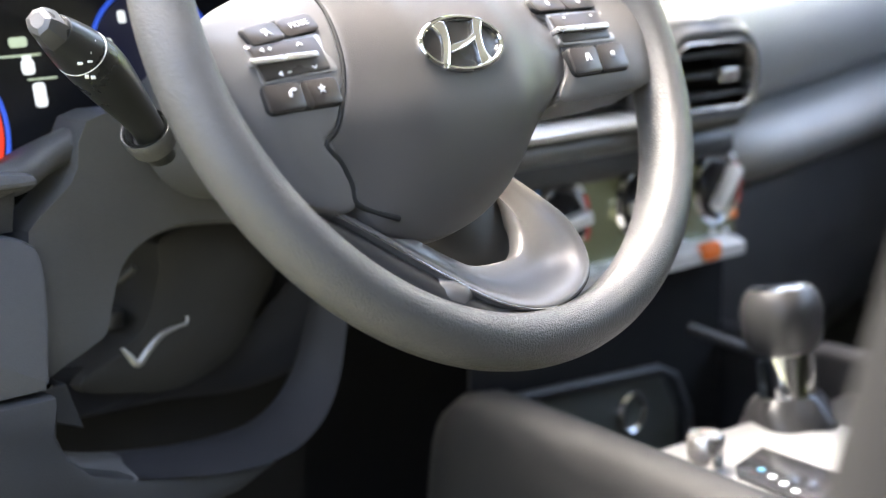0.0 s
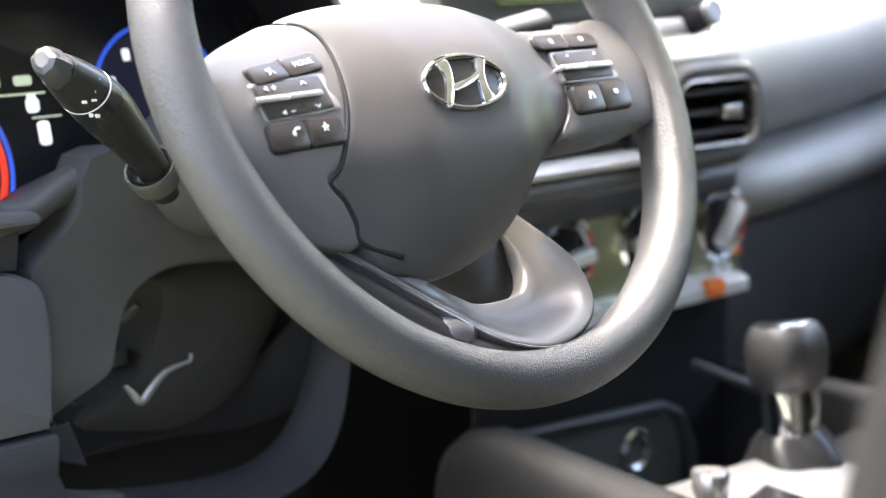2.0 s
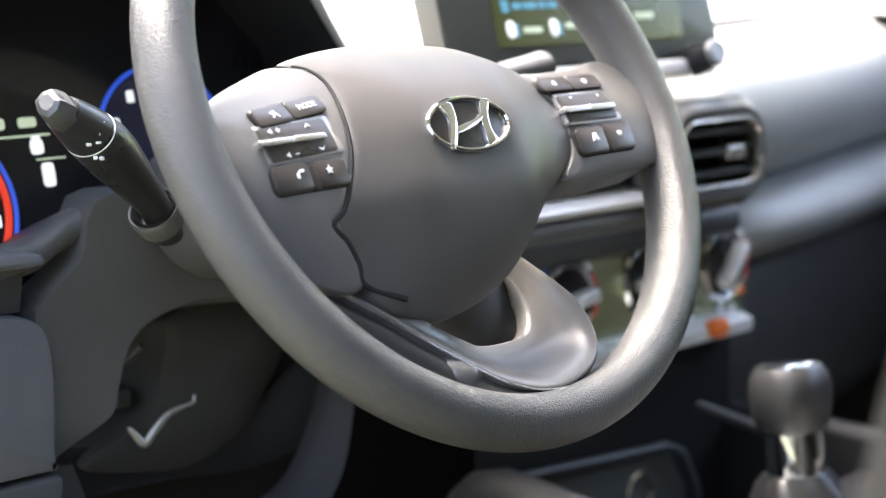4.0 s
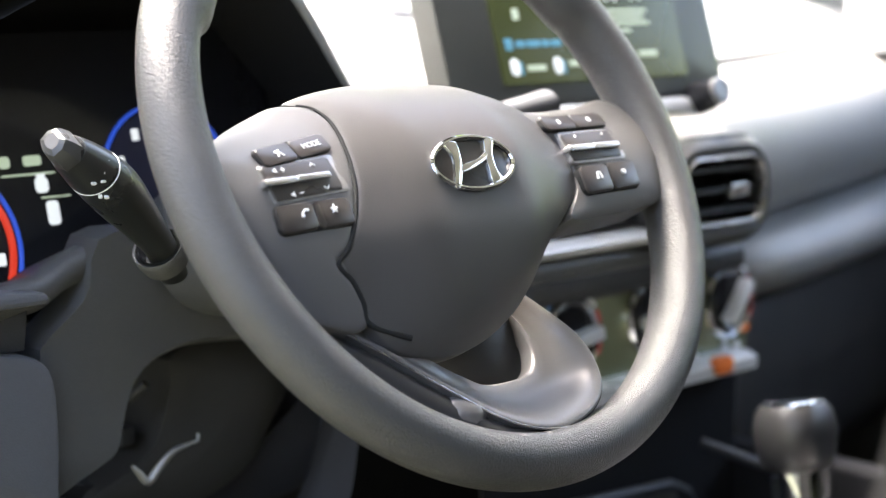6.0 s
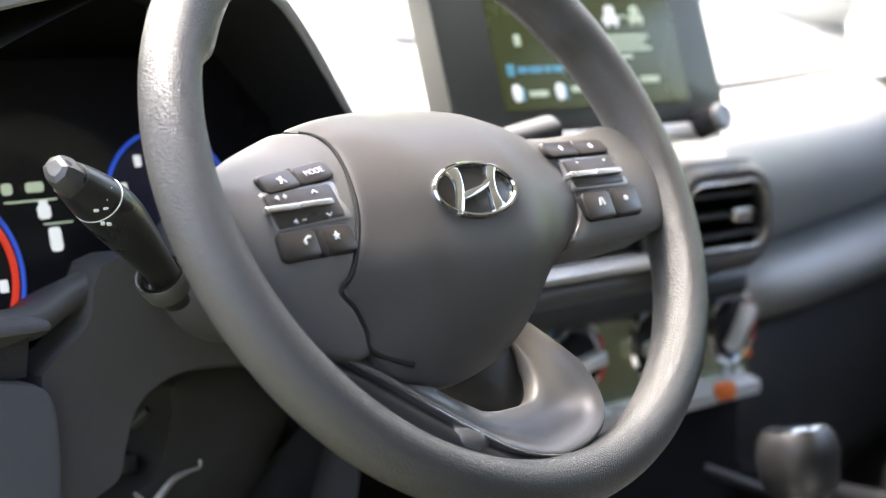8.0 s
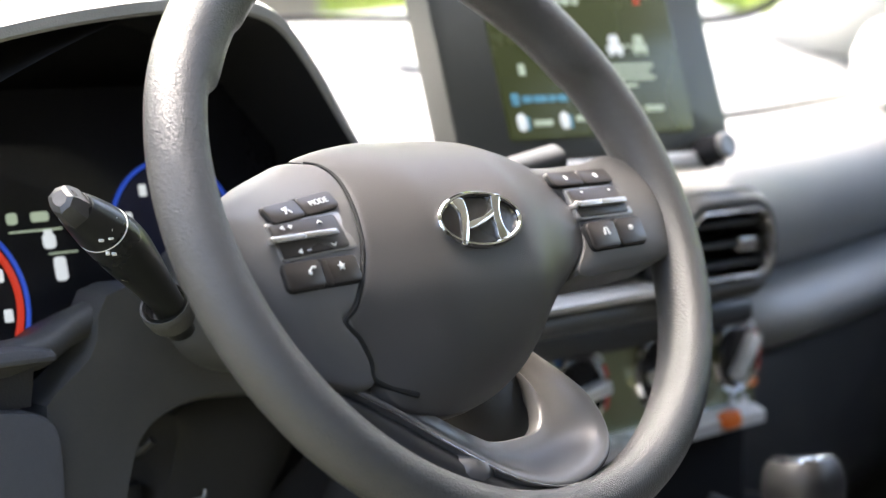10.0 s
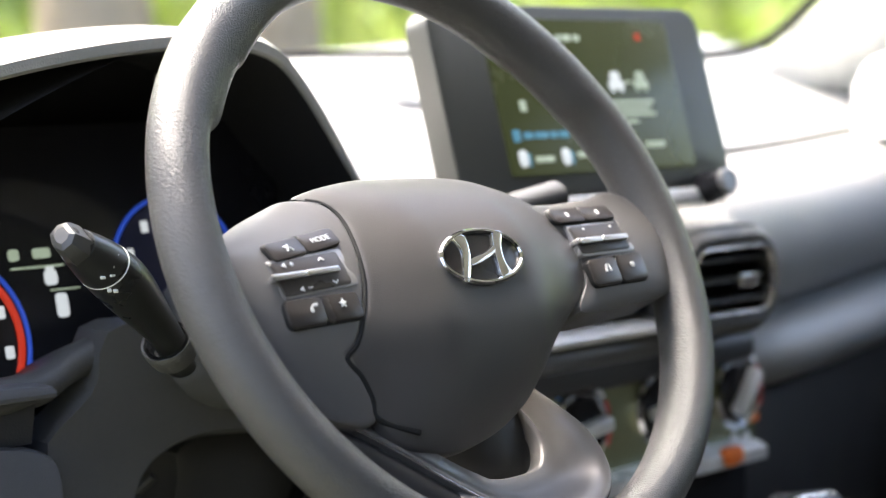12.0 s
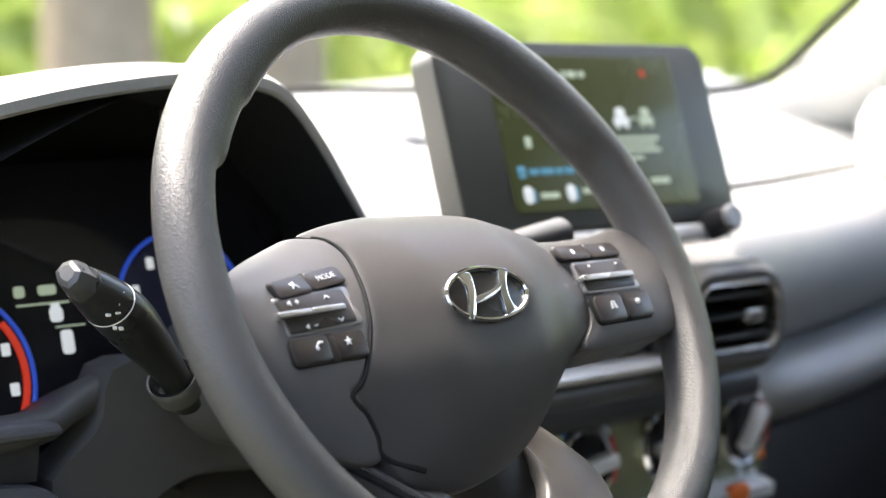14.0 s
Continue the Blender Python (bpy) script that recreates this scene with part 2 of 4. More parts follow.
def words(text, size, place, material, parent, name="lettering", label=""):
    """Raised lettering in the built-in font."""
    cu = bpy.data.curves.new(name, "FONT")
    cu.body, cu.size, cu.align_x, cu.align_y, cu.extrude = text, size, "CENTER", "CENTER", 0.0001
    tmp = bpy.data.objects.new(name, cu)
    me = bpy.data.meshes.new_from_object(tmp)
    bpy.data.objects.remove(tmp)
    bm = bmesh.new()
    bm.from_mesh(me)
    bm.transform(place)
    return part(name, bent(bm), material, parent, label, local=True)


def facing(x, y, z, tip=0.0, turn=0.0):
    """A frame whose z axis looks back at the seats, x to the car's right, y up; tip leans its face upwards."""
    return pose(x, y, z, 90 - tip, 0, turn)


# ---- steering wheel ----
WHEEL = pose(-0.37, 0, 0.98, 60.52, 0, 0)
wheel = thing("steering_wheel", WHEEL, "dark grey grained steering wheel with buttons and lower spoke", "steering wheel")


def rim_mesh():
    rings = []
    for k in range(144):
        a = 2 * math.pi * k / 144
        deg = math.degrees(a)
        off = abs(deg - 90)
        grip = 1 / (1 + math.exp((off - 61.5) / 0.9)) * 1 / (1 + math.exp((30 - off) / 6))
        rr, ri = 0.0158, 0.0158 - 0.0030 + 0.0075 * grip + (0.002 if off < 45 else 0.0)
        ring = []
        for j in range(28):
            b = 2 * math.pi * j / 28
            out = math.cos(b)
            r = rr if out > 0 else rr + (ri - rr) * (-out)
            ring.append(((0.169 + r * out) * math.cos(a), (0.169 + r * out) * math.sin(a), 0.0165 * math.sin(b)))
        rings.append(ring)
    return loft(rings + rings[:1], caps=(False, False))


bm = rim_mesh()
bmesh.ops.remove_doubles(bm, verts=bm.verts, dist=1e-5)
part("rim", bm, "rim", wheel, local=True)

SEAM = [(-85.1, 35.4), (-79.6, 30.8), (-76.9, 21.0), (-78.2, 5.5), (-81.5, -12.1), (-85.1, -23.8), (-91.9, -37.6), (-98.5, -47.7), (-105.8, -53.4), (-98.5, -62.1), (-93.4, -73.2), (-91.4, -82.6)]


def rot_pts(pts, cx, cy, s=1.0, deg=0.0):
    c, q = math.cos(radians(deg)), math.sin(radians(deg))
    return [(cx + s * (x * c - y * q), cy + s * (x * q + y * c)) for x, y in pts]


def ease(a, b, x):
    t = min(1.0, max(0.0, (x - a) / (b - a)))
    return t * t * (3 - 2 * t)


def crown(x, y):
    """Height of the one smooth face that the airbag cover and both spokes share."""
    u = abs(x + 0.008)
    z = 0.0225 - (0.011 if x < 0 else 0.0125) * ease(0.03, 0.085, u)
    z -= (4.5 + 2.5 * ease(0.06, 0.10, u)) * max(0.0, y + 0.02) ** 2
    v = -0.046 + 0.006 * ease(0.06, 0.10, u) - y
    return z - 0.18 * (v + math.sqrt(v * v + 1e-4))


def cushion(free, joint, z0, centre, drop=0.012, swell=0.011, per=5, rings=26):
    """A piece of the hub face: its free edges round off softly, its joints stay flush with a small bevel."""
    pts = spline([(x / 1000, y / 1000) for x, y in free + joint], per)
    p, c = np.array(pts), np.array(centre, float)
    n = len(free) * per
    k = np.arange(len(pts))
    soft = np.clip(np.minimum(np.minimum(k, n - per - k) / (1.5 * per), 1), 0, 1)
    out = [[(x, y, z0) for x, y in p]]
    for r in range(rings):
        s = 1 - (r / rings) ** 1.6 * 0.995 if r else 1.0
        q = c + (p - c) * s
        dist = np.sqrt(((q[:, None] - p[None]) ** 2).sum(2))
        near = dist.min(1)
        w = np.exp(-(dist - near[:, None]) / 0.004)
        f = (w * soft[None]).sum(1) / w.sum(1)
        ring = []
        for (x, y), d_, f_ in zip(q, near, f):
            ring.append((x, y, crown(x, y) - f_ * drop * (1 - 0.55 * ease(0.04, 0.075, x)) * (1 - 0.6 * ease(-0.05, -0.075, y) * ease(-0.08, -0.095, x)) * math.exp(-d_ / swell) - (1 - f_) * 0.0016 * math.exp(-d_ / 0.0010)))
        out.append(ring)
    return loft(out)


PAD_FREE = [(-88, 39.5), (-52, 44.5), (-20, 45.5), (18, 43), (55, 35.5), (79, 23), (86, 5), (88, -10), (86, -29), (68, -44), (52, -55), (28, -76), (10, -90), (-15, -101), (-42, -105), (-62, -102), (-80, -96)]
part("airbag_cover", cushion(PAD_FREE, [(x + 0.7, y) for x, y in SEAM[::-1]], -0.020, (-0.010, -0.030)), "pad", wheel, local=True)

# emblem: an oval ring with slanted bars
EMB = pose(-0.0088, -0.0156, 0.0212, -2, 0, 1)
oval = [(0.0305 * math.cos(2 * math.pi * k / 48), 0.0160 * math.sin(2 * math.pi * k / 48)) for k in range(48)]
emblem = part("emblem", slab(oval, -0.002, 0.0012, 0.0005, EMB), "emblem_dark", wheel, "oval chrome emblem on the hub", local=True)
part("emblem_ring", ring_band(oval, inset(oval, 0.0028), -0.002, 0.0030, EMB, 0.0009), "chrome", emblem, local=True)
for ctrl in ([(-19, 11.5), (-11, 12.5), (-9, 4), (-10, -4), (-13.5, -13), (-17.5, -11.5), (-15.5, -3), (-15, 5)], [(11, 12.5), (17.5, 11.5), (15, 4), (15.5, -5), (19, -11.5), (11, -12.8), (9.5, -4), (9, 4)],
             [(-10, -1), (2, 1.5), (10, 5), (10.5, 1.5), (2, -2.5), (-10, -5)]):
    bar = spline([((x + 0.28 * y) / 1000, y / 1000) for x, y in ctrl], 5)
    part("emblem_bar", slab(bar, 0.0, 0.0030, 0.0009, EMB), "chrome", emblem, local=True)

# left spoke with its switches
POD_FREE = [(-100, -85), (-116, -80), (-132, -72), (-143, -59), (-152, -42), (-158, -26), (-160, -8), (-156, 11), (-140, 22), (-126, 28.5), (-108, 35), (-96, 38)]
podl = part("left_spoke", cushion(POD_FREE, [(x - 0.7, y) for x, y in SEAM], -0.022, (-0.118, -0.022), drop=0.007, swell=0.010), "pod", wheel, local=True)
PODR_FREE = [(160, 6), (160, -20), (152, -42), (130, -46), (100, -48), (70, -47), (82, -30), (84, -6), (70, 18), (95, 21), (120, 22), (150, 26)]
podr = part("right_spoke", cushion(PODR_FREE, [], -0.022, (0.114, -0.012), drop=0.006, swell=0.010), "pod", wheel, local=True)


def bent(bm):
    """Lets the switches follow the shared face of the spokes."""
    for v in bm.verts:
        v.co.z += crown(v.co.x, v.co.y) - (0.0115 if v.co.x < 0 else 0.0100)
    return bm


def key(pts, parent, z=0.0135, name="button", material="button", base=0.002):
    return part(name, bent(slab([(x / 1000, y / 1000) for x, y in pts], base, z, 0.0009)), material, parent, local=True)


def mark(pts, z, parent, name="symbol", material="mark"):
    return part(name, bent(slab([(x / 1000, y / 1000) for x, y in pts], z - 0.0006, z + 0.0005, 0.00005)), material, parent, local=True)


STAR = [(math.sin(math.pi * k / 5) * (1 if k % 2 == 0 else 0.45), math.cos(math.pi * k / 5) * (1 if k % 2 == 0 else 0.45)) for k in range(10)][::-1]
CHEV = [(-1.6, -0.6), (0, 0.9), (1.6, -0.6), (1.6, -1.3), (0, 0.1), (-1.6, -1.3)][::-1]
PHONE = [(-1.5, 1.6), (-0.7, 1.9), (-0.3, 0.9), (-0.9, 0.3), (0.2, -1.0), (1.0, -0.6), (1.8, -1.2), (1.2, -2.0), (0.0, -1.9), (-1.5, 0.0)][::-1]
SPEAK = [(-1.5, 0.5), (-0.7, 0.5), (0.2, 1.3), (0.2, -1.3), (-0.7, -0.5), (-1.5, -0.5)][::-1]
VOICE = [(-0.2, 1.8), (0.6, 1.8), (0.6, 0.7), (0.1, 0.2), (-0.6, -1.8), (-1.4, -1.8), (-0.6, 0.4)][::-1]


def switches(parent, zt, upper, frame_, bar, lower, icons):
    """Two upper keys, a rocker with a silver bar, and two lower keys. Each row: middle x, y, width, height, turn."""
    def row(spec, f, w, h, r):
        cx, cy, ww, hh, turn = spec
        a = radians(turn)
        return rot_pts(rounded(ww * w, hh * h, r), cx + f * ww * math.cos(a), cy + f * ww * math.sin(a), 1, turn)

    def put(shape, spec, f, size, z, owner, turn=0.0, dy=0.0):
        cx, cy, ww, hh, t0 = spec
        a = radians(t0)
        mark(rot_pts(shape, cx + f * ww * math.cos(a) - dy * math.sin(a), cy + f * ww * math.sin(a) + dy * math.cos(a), size, t0 + turn), z, owner)

    for spec in (upper, lower):
        key(row(spec, 0, 1.015, 1.08, 4.2), parent, zt - 0.0012, "key_gap", "seam")
    plate = key(row(frame_, 0, 1.0, 1.0, 2.6), parent, zt - 0.0016, "rocker_frame", "frame_satin")
    key(row(frame_, -0.035, 0.90, 0.86, 2.0), plate, zt - 0.0008, "rocker_plate", "button")
    keys = {}
    for f in (-0.25, 0.25):
        keys[f, 1] = key(row(upper, f, 0.49, 1.0, 2.6), parent, zt, "upper_button")
        keys[f, 0] = key(row(lower, f, 0.49, 1.0, 3.2), parent, zt, "lower_button")
        key(row(bar, f, 0.49, 1.0, 1.2), plate, zt + 0.0016, "toggle_bar", "silver")
    flat = [(-1.2, .25), (1.2, .25), (1.2, -.25), (-1.2, -.25)]
    if icons:
        put(VOICE, upper, -0.22, 1.15, zt, keys[-0.25, 1], -10)
        put(rounded(1.5, 1.5, 0.7, 3), upper, -0.255, 1, zt, keys[-0.25, 1], 0, 0.9)
        put([(-0.3, 1.3), (0.3, 1.3), (0.3, -1.3), (-0.3, -1.3)][::-1], upper, -0.185, 1, zt, keys[-0.25, 1], 35, -0.9)
        words("MODE", 0.0044, pose((upper[0] + 0.25 * upper[2]) / 1000, (upper[1] + 0.25 * upper[2] * math.sin(radians(upper[4]))) / 1000, zt + 0.0008, 0, 0, upper[4]), "mark", keys[0.25, 1])
        z = zt - 0.0008
        put(SPEAK, frame_, -0.32, 1.1, z, plate, 0, 6.4)
        put(flat, frame_, -0.23, 1, z, plate, 0, 6.4)
        put(flat, frame_, -0.23, 1, z, plate, 90, 6.4)
        put(CHEV, frame_, 0.16, 1.0, z, plate, 0, 6.4)
        put(SPEAK, frame_, -0.24, 1.1, z, plate, 0, -7.4)
        put(flat, frame_, -0.14, 1, z, plate, 0, -7.4)
        put(CHEV, frame_, 0.20, 1.0, z, plate, 180, -7.4)
        put(PHONE, lower, -0.14, 1.35, zt, keys[-0.25, 0], -90, 1.6)
        put(STAR, lower, 0.25, 2.5, zt, keys[0.25, 0], 0, 1.6)
    else:
        for f in (-0.25, 0.25):
            put(rounded(2.2, 3.2, 0.7), upper, f, 1, zt, keys[f, 1])
            put(rounded(1.4, 1.4, 0.5), frame_, f, 1, zt - 0.0008, plate, 0, 6.4)
        for q in (-1, 1):
            put([(-2.6, -2.2), (-1.4, 2.2), (-0.4, 2.2), (-1.0, -2.2)][::-1] if q < 0 else [(2.6, -2.2), (1.4, 2.2), (0.4, 2.2), (1.0, -2.2)], lower, -0.20, 1.0, zt, keys[-0.25, 0], 0, 1.5)
        put(rounded(3.4, 3.0, 1.0), lower, 0.25, 1, zt - 0.0001, keys[0.25, 0], 0, 1.5)


switches(podl, 0.0135, (-110.3, 6.4, 47, 11.0, 8), (-112, -9.8, 49, 22, 4), (-118.5, -10.6, 43, 3.6, 2), (-114.6, -29.6, 47, 14, 1), True)
switches(podr, 0.0118, (102.5, 10.0, 52, 10.5, 0), (106.5, -7, 47, 21, 0), (104, -8.6, 44, 3.6, 0), (108, -27.6, 48, 16, 1), False)

# dark gap between the cover and the left spoke
gap = [Vector((x / 1000, y / 1000, crown(x / 1000, y / 1000) - 0.0012)) for x, y in spline(SEAM + [(-69.6, -93.9)], 5, closed=False)]
part("cover_gap", tube(gap, [0.0010 + 0.0006 * min(1, k / 40) for k in range(len(gap))], 8), "seam", wheel, local=True)

# forked lower spoke: an open loop that drops from the hub to the rim
outer = spline([(-0.121, -0.070, -0.012), (-0.088, -0.096, -0.008), (-0.057, -0.125, -0.002), (-0.030, -0.148, 0.004), (0.0, -0.157, 0.006), (0.030, -0.151, 0.005), (0.050, -0.136, 0.0), (0.056, -0.112, -0.008), (0.052, -0.090, -0.020), (0.046, -0.070, -0.032)], 6, closed=False)
inner = spline([(-0.112, -0.064, -0.013), (-0.080, -0.087, -0.009), (-0.048, -0.106, -0.014), (-0.028, -0.114, -0.020), (-0.017, -0.120, -0.020), (-0.001, -0.122, -0.020), (0.020, -0.120, -0.020), (0.0305, -0.109, -0.022), (0.033, -0.095, -0.026), (0.031, -0.074, -0.036)], 6, closed=False)
rings = []
for o, i in zip(outer, inner):
    o, i = Vector(o), Vector(i)
    w = i - o
    up_ = Vector((0, 0, 1))
    rings.append([o - up_ * 0.022, o - up_ * 0.0012, o + w * 0.03 + up_ * 0.0006, o + w * 0.08 + up_ * 0.0014, o + w * 0.22 + up_ * 0.0010, o + w * 0.30 - up_ * 0.0010,
                  o + w * 0.5 - up_ * 0.0035, o + w * 0.75 - up_ * 0.0030, i - w * 0.06, i - up_ * 0.002, i - up_ * 0.010])
part("lower_spoke", loft(rings), "spoke", wheel, "satin grey forked lower spoke", local=True, smooth=75)
edge = [Vector(p) + Vector((0, 0, 0.0002)) for p in outer]
part("spoke_trim_line", tube(edge[:26], 0.0006, 8), "silver", wheel, local=True)
part("spoke_groove", tube([p - Vector((0, 0, 0.0035)) for p in edge[25:48]], 0.0016, 8), "seam", wheel, local=True)
back = [Vector(p) + Vector((-0.006, -0.004, -0.012)) for p in outer[:24]]
part("spoke_back", tube(back, 0.009, 12, flat=1.2), "spoke_side", wheel, local=True)
part("spoke_boss", tube([(-0.060, -0.1295, -0.012), (-0.057, -0.1315, -0.010), (-0.052, -0.135, -0.008), (-0.046, -0.139, -0.006), (-0.042, -0.142, -0.005)], [0.003, 0.0072, 0.0088, 0.0085, 0.005], 20), "spoke", wheel, local=True, smooth=80)
part("hub_back", dome([(0.052 * math.cos(2 * math.pi * k / 40) + 0.014, 0.074 * math.sin(2 * math.pi * k / 40) - 0.056) for k in range(40)], -0.10, -0.048, -0.030, (0.014, -0.056)), "hub", wheel, local=True)
# ---- steering column and stalk ----
column = thing("steering_column", WHEEL, "grey plastic steering column shroud behind the wheel", "steering column")
sh = []
for z, w, h, dy in ((-0.045, 0.046, 0.040, -0.02), (-0.07, 0.056, 0.046, -0.014), (-0.11, 0.062, 0.050, -0.002), (-0.16, 0.064, 0.046, 0.018), (-0.20, 0.064, 0.042, 0.032)):
    sh.append([(x + 0.012, y + dy, z) for x, y in rounded(2 * w, 2 * h, 0.036, 8)])
part("shroud", loft(sh), "shroud", column, local=True)

BASE = Vector((-0.4675, 0.122, 0.9274))
stalk = thing("turn_signal_stalk", Matrix.Translation(BASE), "black plastic light stalk with white markings", "stalk")
LEVER = [(-0.452, 0.130, 0.910, 8.5), (-0.4660, 0.122, 0.9270, 9.4), (-0.4790, 0.118, 0.9400, 11.6), (-0.4930, 0.114, 0.9530, 14.6), (-0.5055, 0.110, 0.9640, 16.2), (-0.5160, 0.107, 0.9715, 15.4), (-0.5285, 0.103, 0.9795, 13.0), (-0.5406, 0.099, 0.9866, 10.0), (-0.5502, 0.096, 0.9920, 7.4)]
ALONG = spline(LEVER, 6, closed=False)


def lever_piece(a, b, grow=1.0, sides=32, flat=0.86):
    """The stretch of the stalk between two steps of its centre line."""
    return tube([p[:3] for p in ALONG[a:b + 1]], [p[3] / 1000 * grow for p in ALONG[a:b + 1]], sides, flat=flat)


lever = part("lever", lever_piece(0, 32), "stalk", stalk)
knob = part("twist_knob", lever_piece(32, 41, 1.03), "stalk", stalk, "twisting end of the stalk")
cap_rings = []
for f, g in ((41, 1.0), (42, 1.06), (45, 1.08), (47, 1.0), (48, 0.62)):
    p = ALONG[f]
    a = (Vector(ALONG[min(f + 1, 48)][:3]) - Vector(ALONG[f - 1][:3])).normalized()
    h = Vector((0.35, -0.50, 0.80))
    h = (h - a * h.dot(a)).normalized()
    q = a.cross(h)
    cap_rings.append([Vector(p[:3]) + (q * x + h * y) * (p[3] / 1000 * g) for x, y in ((-1.0, 0.15), (-0.62, 0.72), (0.62, 0.72), (1.0, 0.15), (0.9, -0.6), (0.3, -0.85), (-0.3, -0.85), (-0.9, -0.6))])
part("end_cap", loft(cap_rings), "cap", stalk, "faceted grey end cap", smooth=20)
for f in (41, 45):
    part("cap_line", lever_piece(f, f + 1, 0.97 if f == 41 else 0.92, 16, 0.86), "seam", stalk)
part("white_line", tube([ALONG[31][:3], Vector(ALONG[31][:3]) * 0.75 + Vector(ALONG[32][:3]) * 0.25], ALONG[31][3] / 1000 + 0.0003, 32, flat=0.86), "mark", stalk)
axis = (Vector(LEVER[5][:3]) - Vector(LEVER[3][:3])).normalized()
out_ = Vector((-0.45, -0.80, 0.40))
out_ = (out_ - axis * out_.dot(axis)).normalized()
side_ = axis.cross(out_)
for f, w, a in ((34, 0.0028, -0.7), (33, 0.0030, -0.4), (34, 0.0022, -0.1), (34, 0.0034, 0.4), (30, 0.0022, -0.9), (29, 0.0026, -0.75)):
    n_ = (out_ * math.cos(a) + side_ * math.sin(a)).normalized()
    face_ = Matrix.Translation(Vector(ALONG[f][:3]) + n_ * ALONG[f][3] * 0.00096) @ n_.to_track_quat("Z", "Y").to_matrix().to_4x4()
    part("stalk_symbol", slab(rounded(w, 0.0014, 0.0005, 2), -0.002, 0.0006, 0.0001, face_), "mark", stalk)
root = (Vector(LEVER[2][:3]) - Vector(LEVER[0][:3])).normalized()
collar = Matrix.Translation(Vector((-0.4660, 0.124, 0.9265))) @ root.to_track_quat("Z", "Y").to_matrix().to_4x4()
part("collar", turned([(0.0130, -0.012), (0.0146, -0.004), (0.0148, 0.0), (0.0142, 0.0016), (0.0132, 0.0010), (0.0126, -0.006)], collar), "shroud", stalk, "grey ring round the stalk's root")
part("inner_gaiter", turned([(0.0130, -0.010), (0.0126, -0.002), (0.0112, 0.001), (0.0098, -0.001), (0.0095, -0.008)], collar), "stalk", stalk)

wiper = thing("wiper_stalk", pose(-0.30, 0.12, 0.95), "dark grey wiper stalk behind the wheel", "stalk")
part("lever", tube(spline([(-0.300, 0.120, 0.962), (-0.262, 0.112, 0.974), (-0.225, 0.104, 0.984), (-0.180, 0.096, 0.992)], 4, closed=False), [0.008 + 0.0004 * k for k in range(13)], 20, flat=0.7), "lower", wiper)

# ---- dashboard ----
dash = thing("dashboard", pose(0, 0.3, 0.6), "grey soft plastic dashboard with silver trim", "dashboard")


def extrude_x(profile, xs, bend=lambda x: (0.0, 0.0)):
    rings = []
    for x in xs:
        dy, dz = bend(x)
        rings.append([(x, y + dy, z + dz) for y, z in profile])
    return loft(rings)


XS = [0.095 + 0.66 * k / 22 for k in range(23)]
face = spline([(0.232, 0.994), (0.205, 0.989), (0.182, 0.978), (0.163, 0.960), (0.152, 0.938), (0.149, 0.915), (0.155, 0.893), (0.170, 0.876), (0.190, 0.864)], 5, closed=False)
face = [tuple(p) for p in face] + [(0.30, 0.864), (0.30, 0.99)]


def recede(x):
    """How the passenger side falls back and rises towards the door."""
    return 0.20 * max(0.0, x - 0.05), 0.012 * max(0.0, x - 0.05) + 0.055 * max(0.0, x - 0.22) ** 2


part("passenger_panel", extrude_x(face, XS, recede), "dash", dash)
roll = spline([(0.192, 0.866), (0.178, 0.863), (0.156, 0.857), (0.142, 0.847), (0.136, 0.834), (0.140, 0.820), (0.156, 0.806), (0.182, 0.796)], 5, closed=False)
roll = [tuple(p) for p in roll] + [(0.30, 0.796), (0.30, 0.864)]
XR = [0.146 + 0.61 * k / 22 for k in range(23)]
part("lower_roll", extrude_x(roll, XR, lambda x: (recede(x)[0] + 0.040 * math.exp(-(x - 0.146) / 0.045), recede(x)[1])), "dash", dash, "soft grey roll below the crease")
cowl = [(0.232, 0.994), (0.205, 0.989), (0.182, 0.978), (0.163, 0.962), (0.156, 0.954), (0.20, 0.950), (0.235, 0.97)]
part("vent_cowl", extrude_x(cowl, [-0.03, 0.03, 0.095]), "dash", dash, smooth=60)
glove = spline([(0.190, 0.800), (0.178, 0.788), (0.173, 0.75), (0.178, 0.70), (0.20, 0.62), (0.26, 0.56)], 5, closed=False)
part("glove_box", extrude_x([tuple(p) for p in glove] + [(0.34, 0.56), (0.34, 0.800)], XR, recede), "glove", dash, "black glove box lid")
top = [(0.225, 0.992), (0.236, 0.997), (0.28, 1.018), (0.36, 1.044), (0.47, 1.068), (0.62, 1.076), (0.80, 1.07), (0.80, 0.95), (0.225, 0.96)]
part("top_pad", extrude_x(top, [-0.225 + 0.965 * k / 24 for k in range(25)], recede), "dash_top", dash, "pale upper dash pad under the windscreen")
part("rear_pad", extrude_x([(0.43, 1.02), (0.50, 1.062), (0.62, 1.072), (0.80, 1.07), (0.80, 0.98), (0.43, 0.98)], [-0.74 + 0.56 * k / 10 for k in range(11)]), "dash_top", dash)
crease = [(x, 0.2285 + recede(x)[0], 0.9945 + recede(x)[1]) for x in XS]
part("pad_seam", tube(crease, 0.0045, 8), "seam", dash)
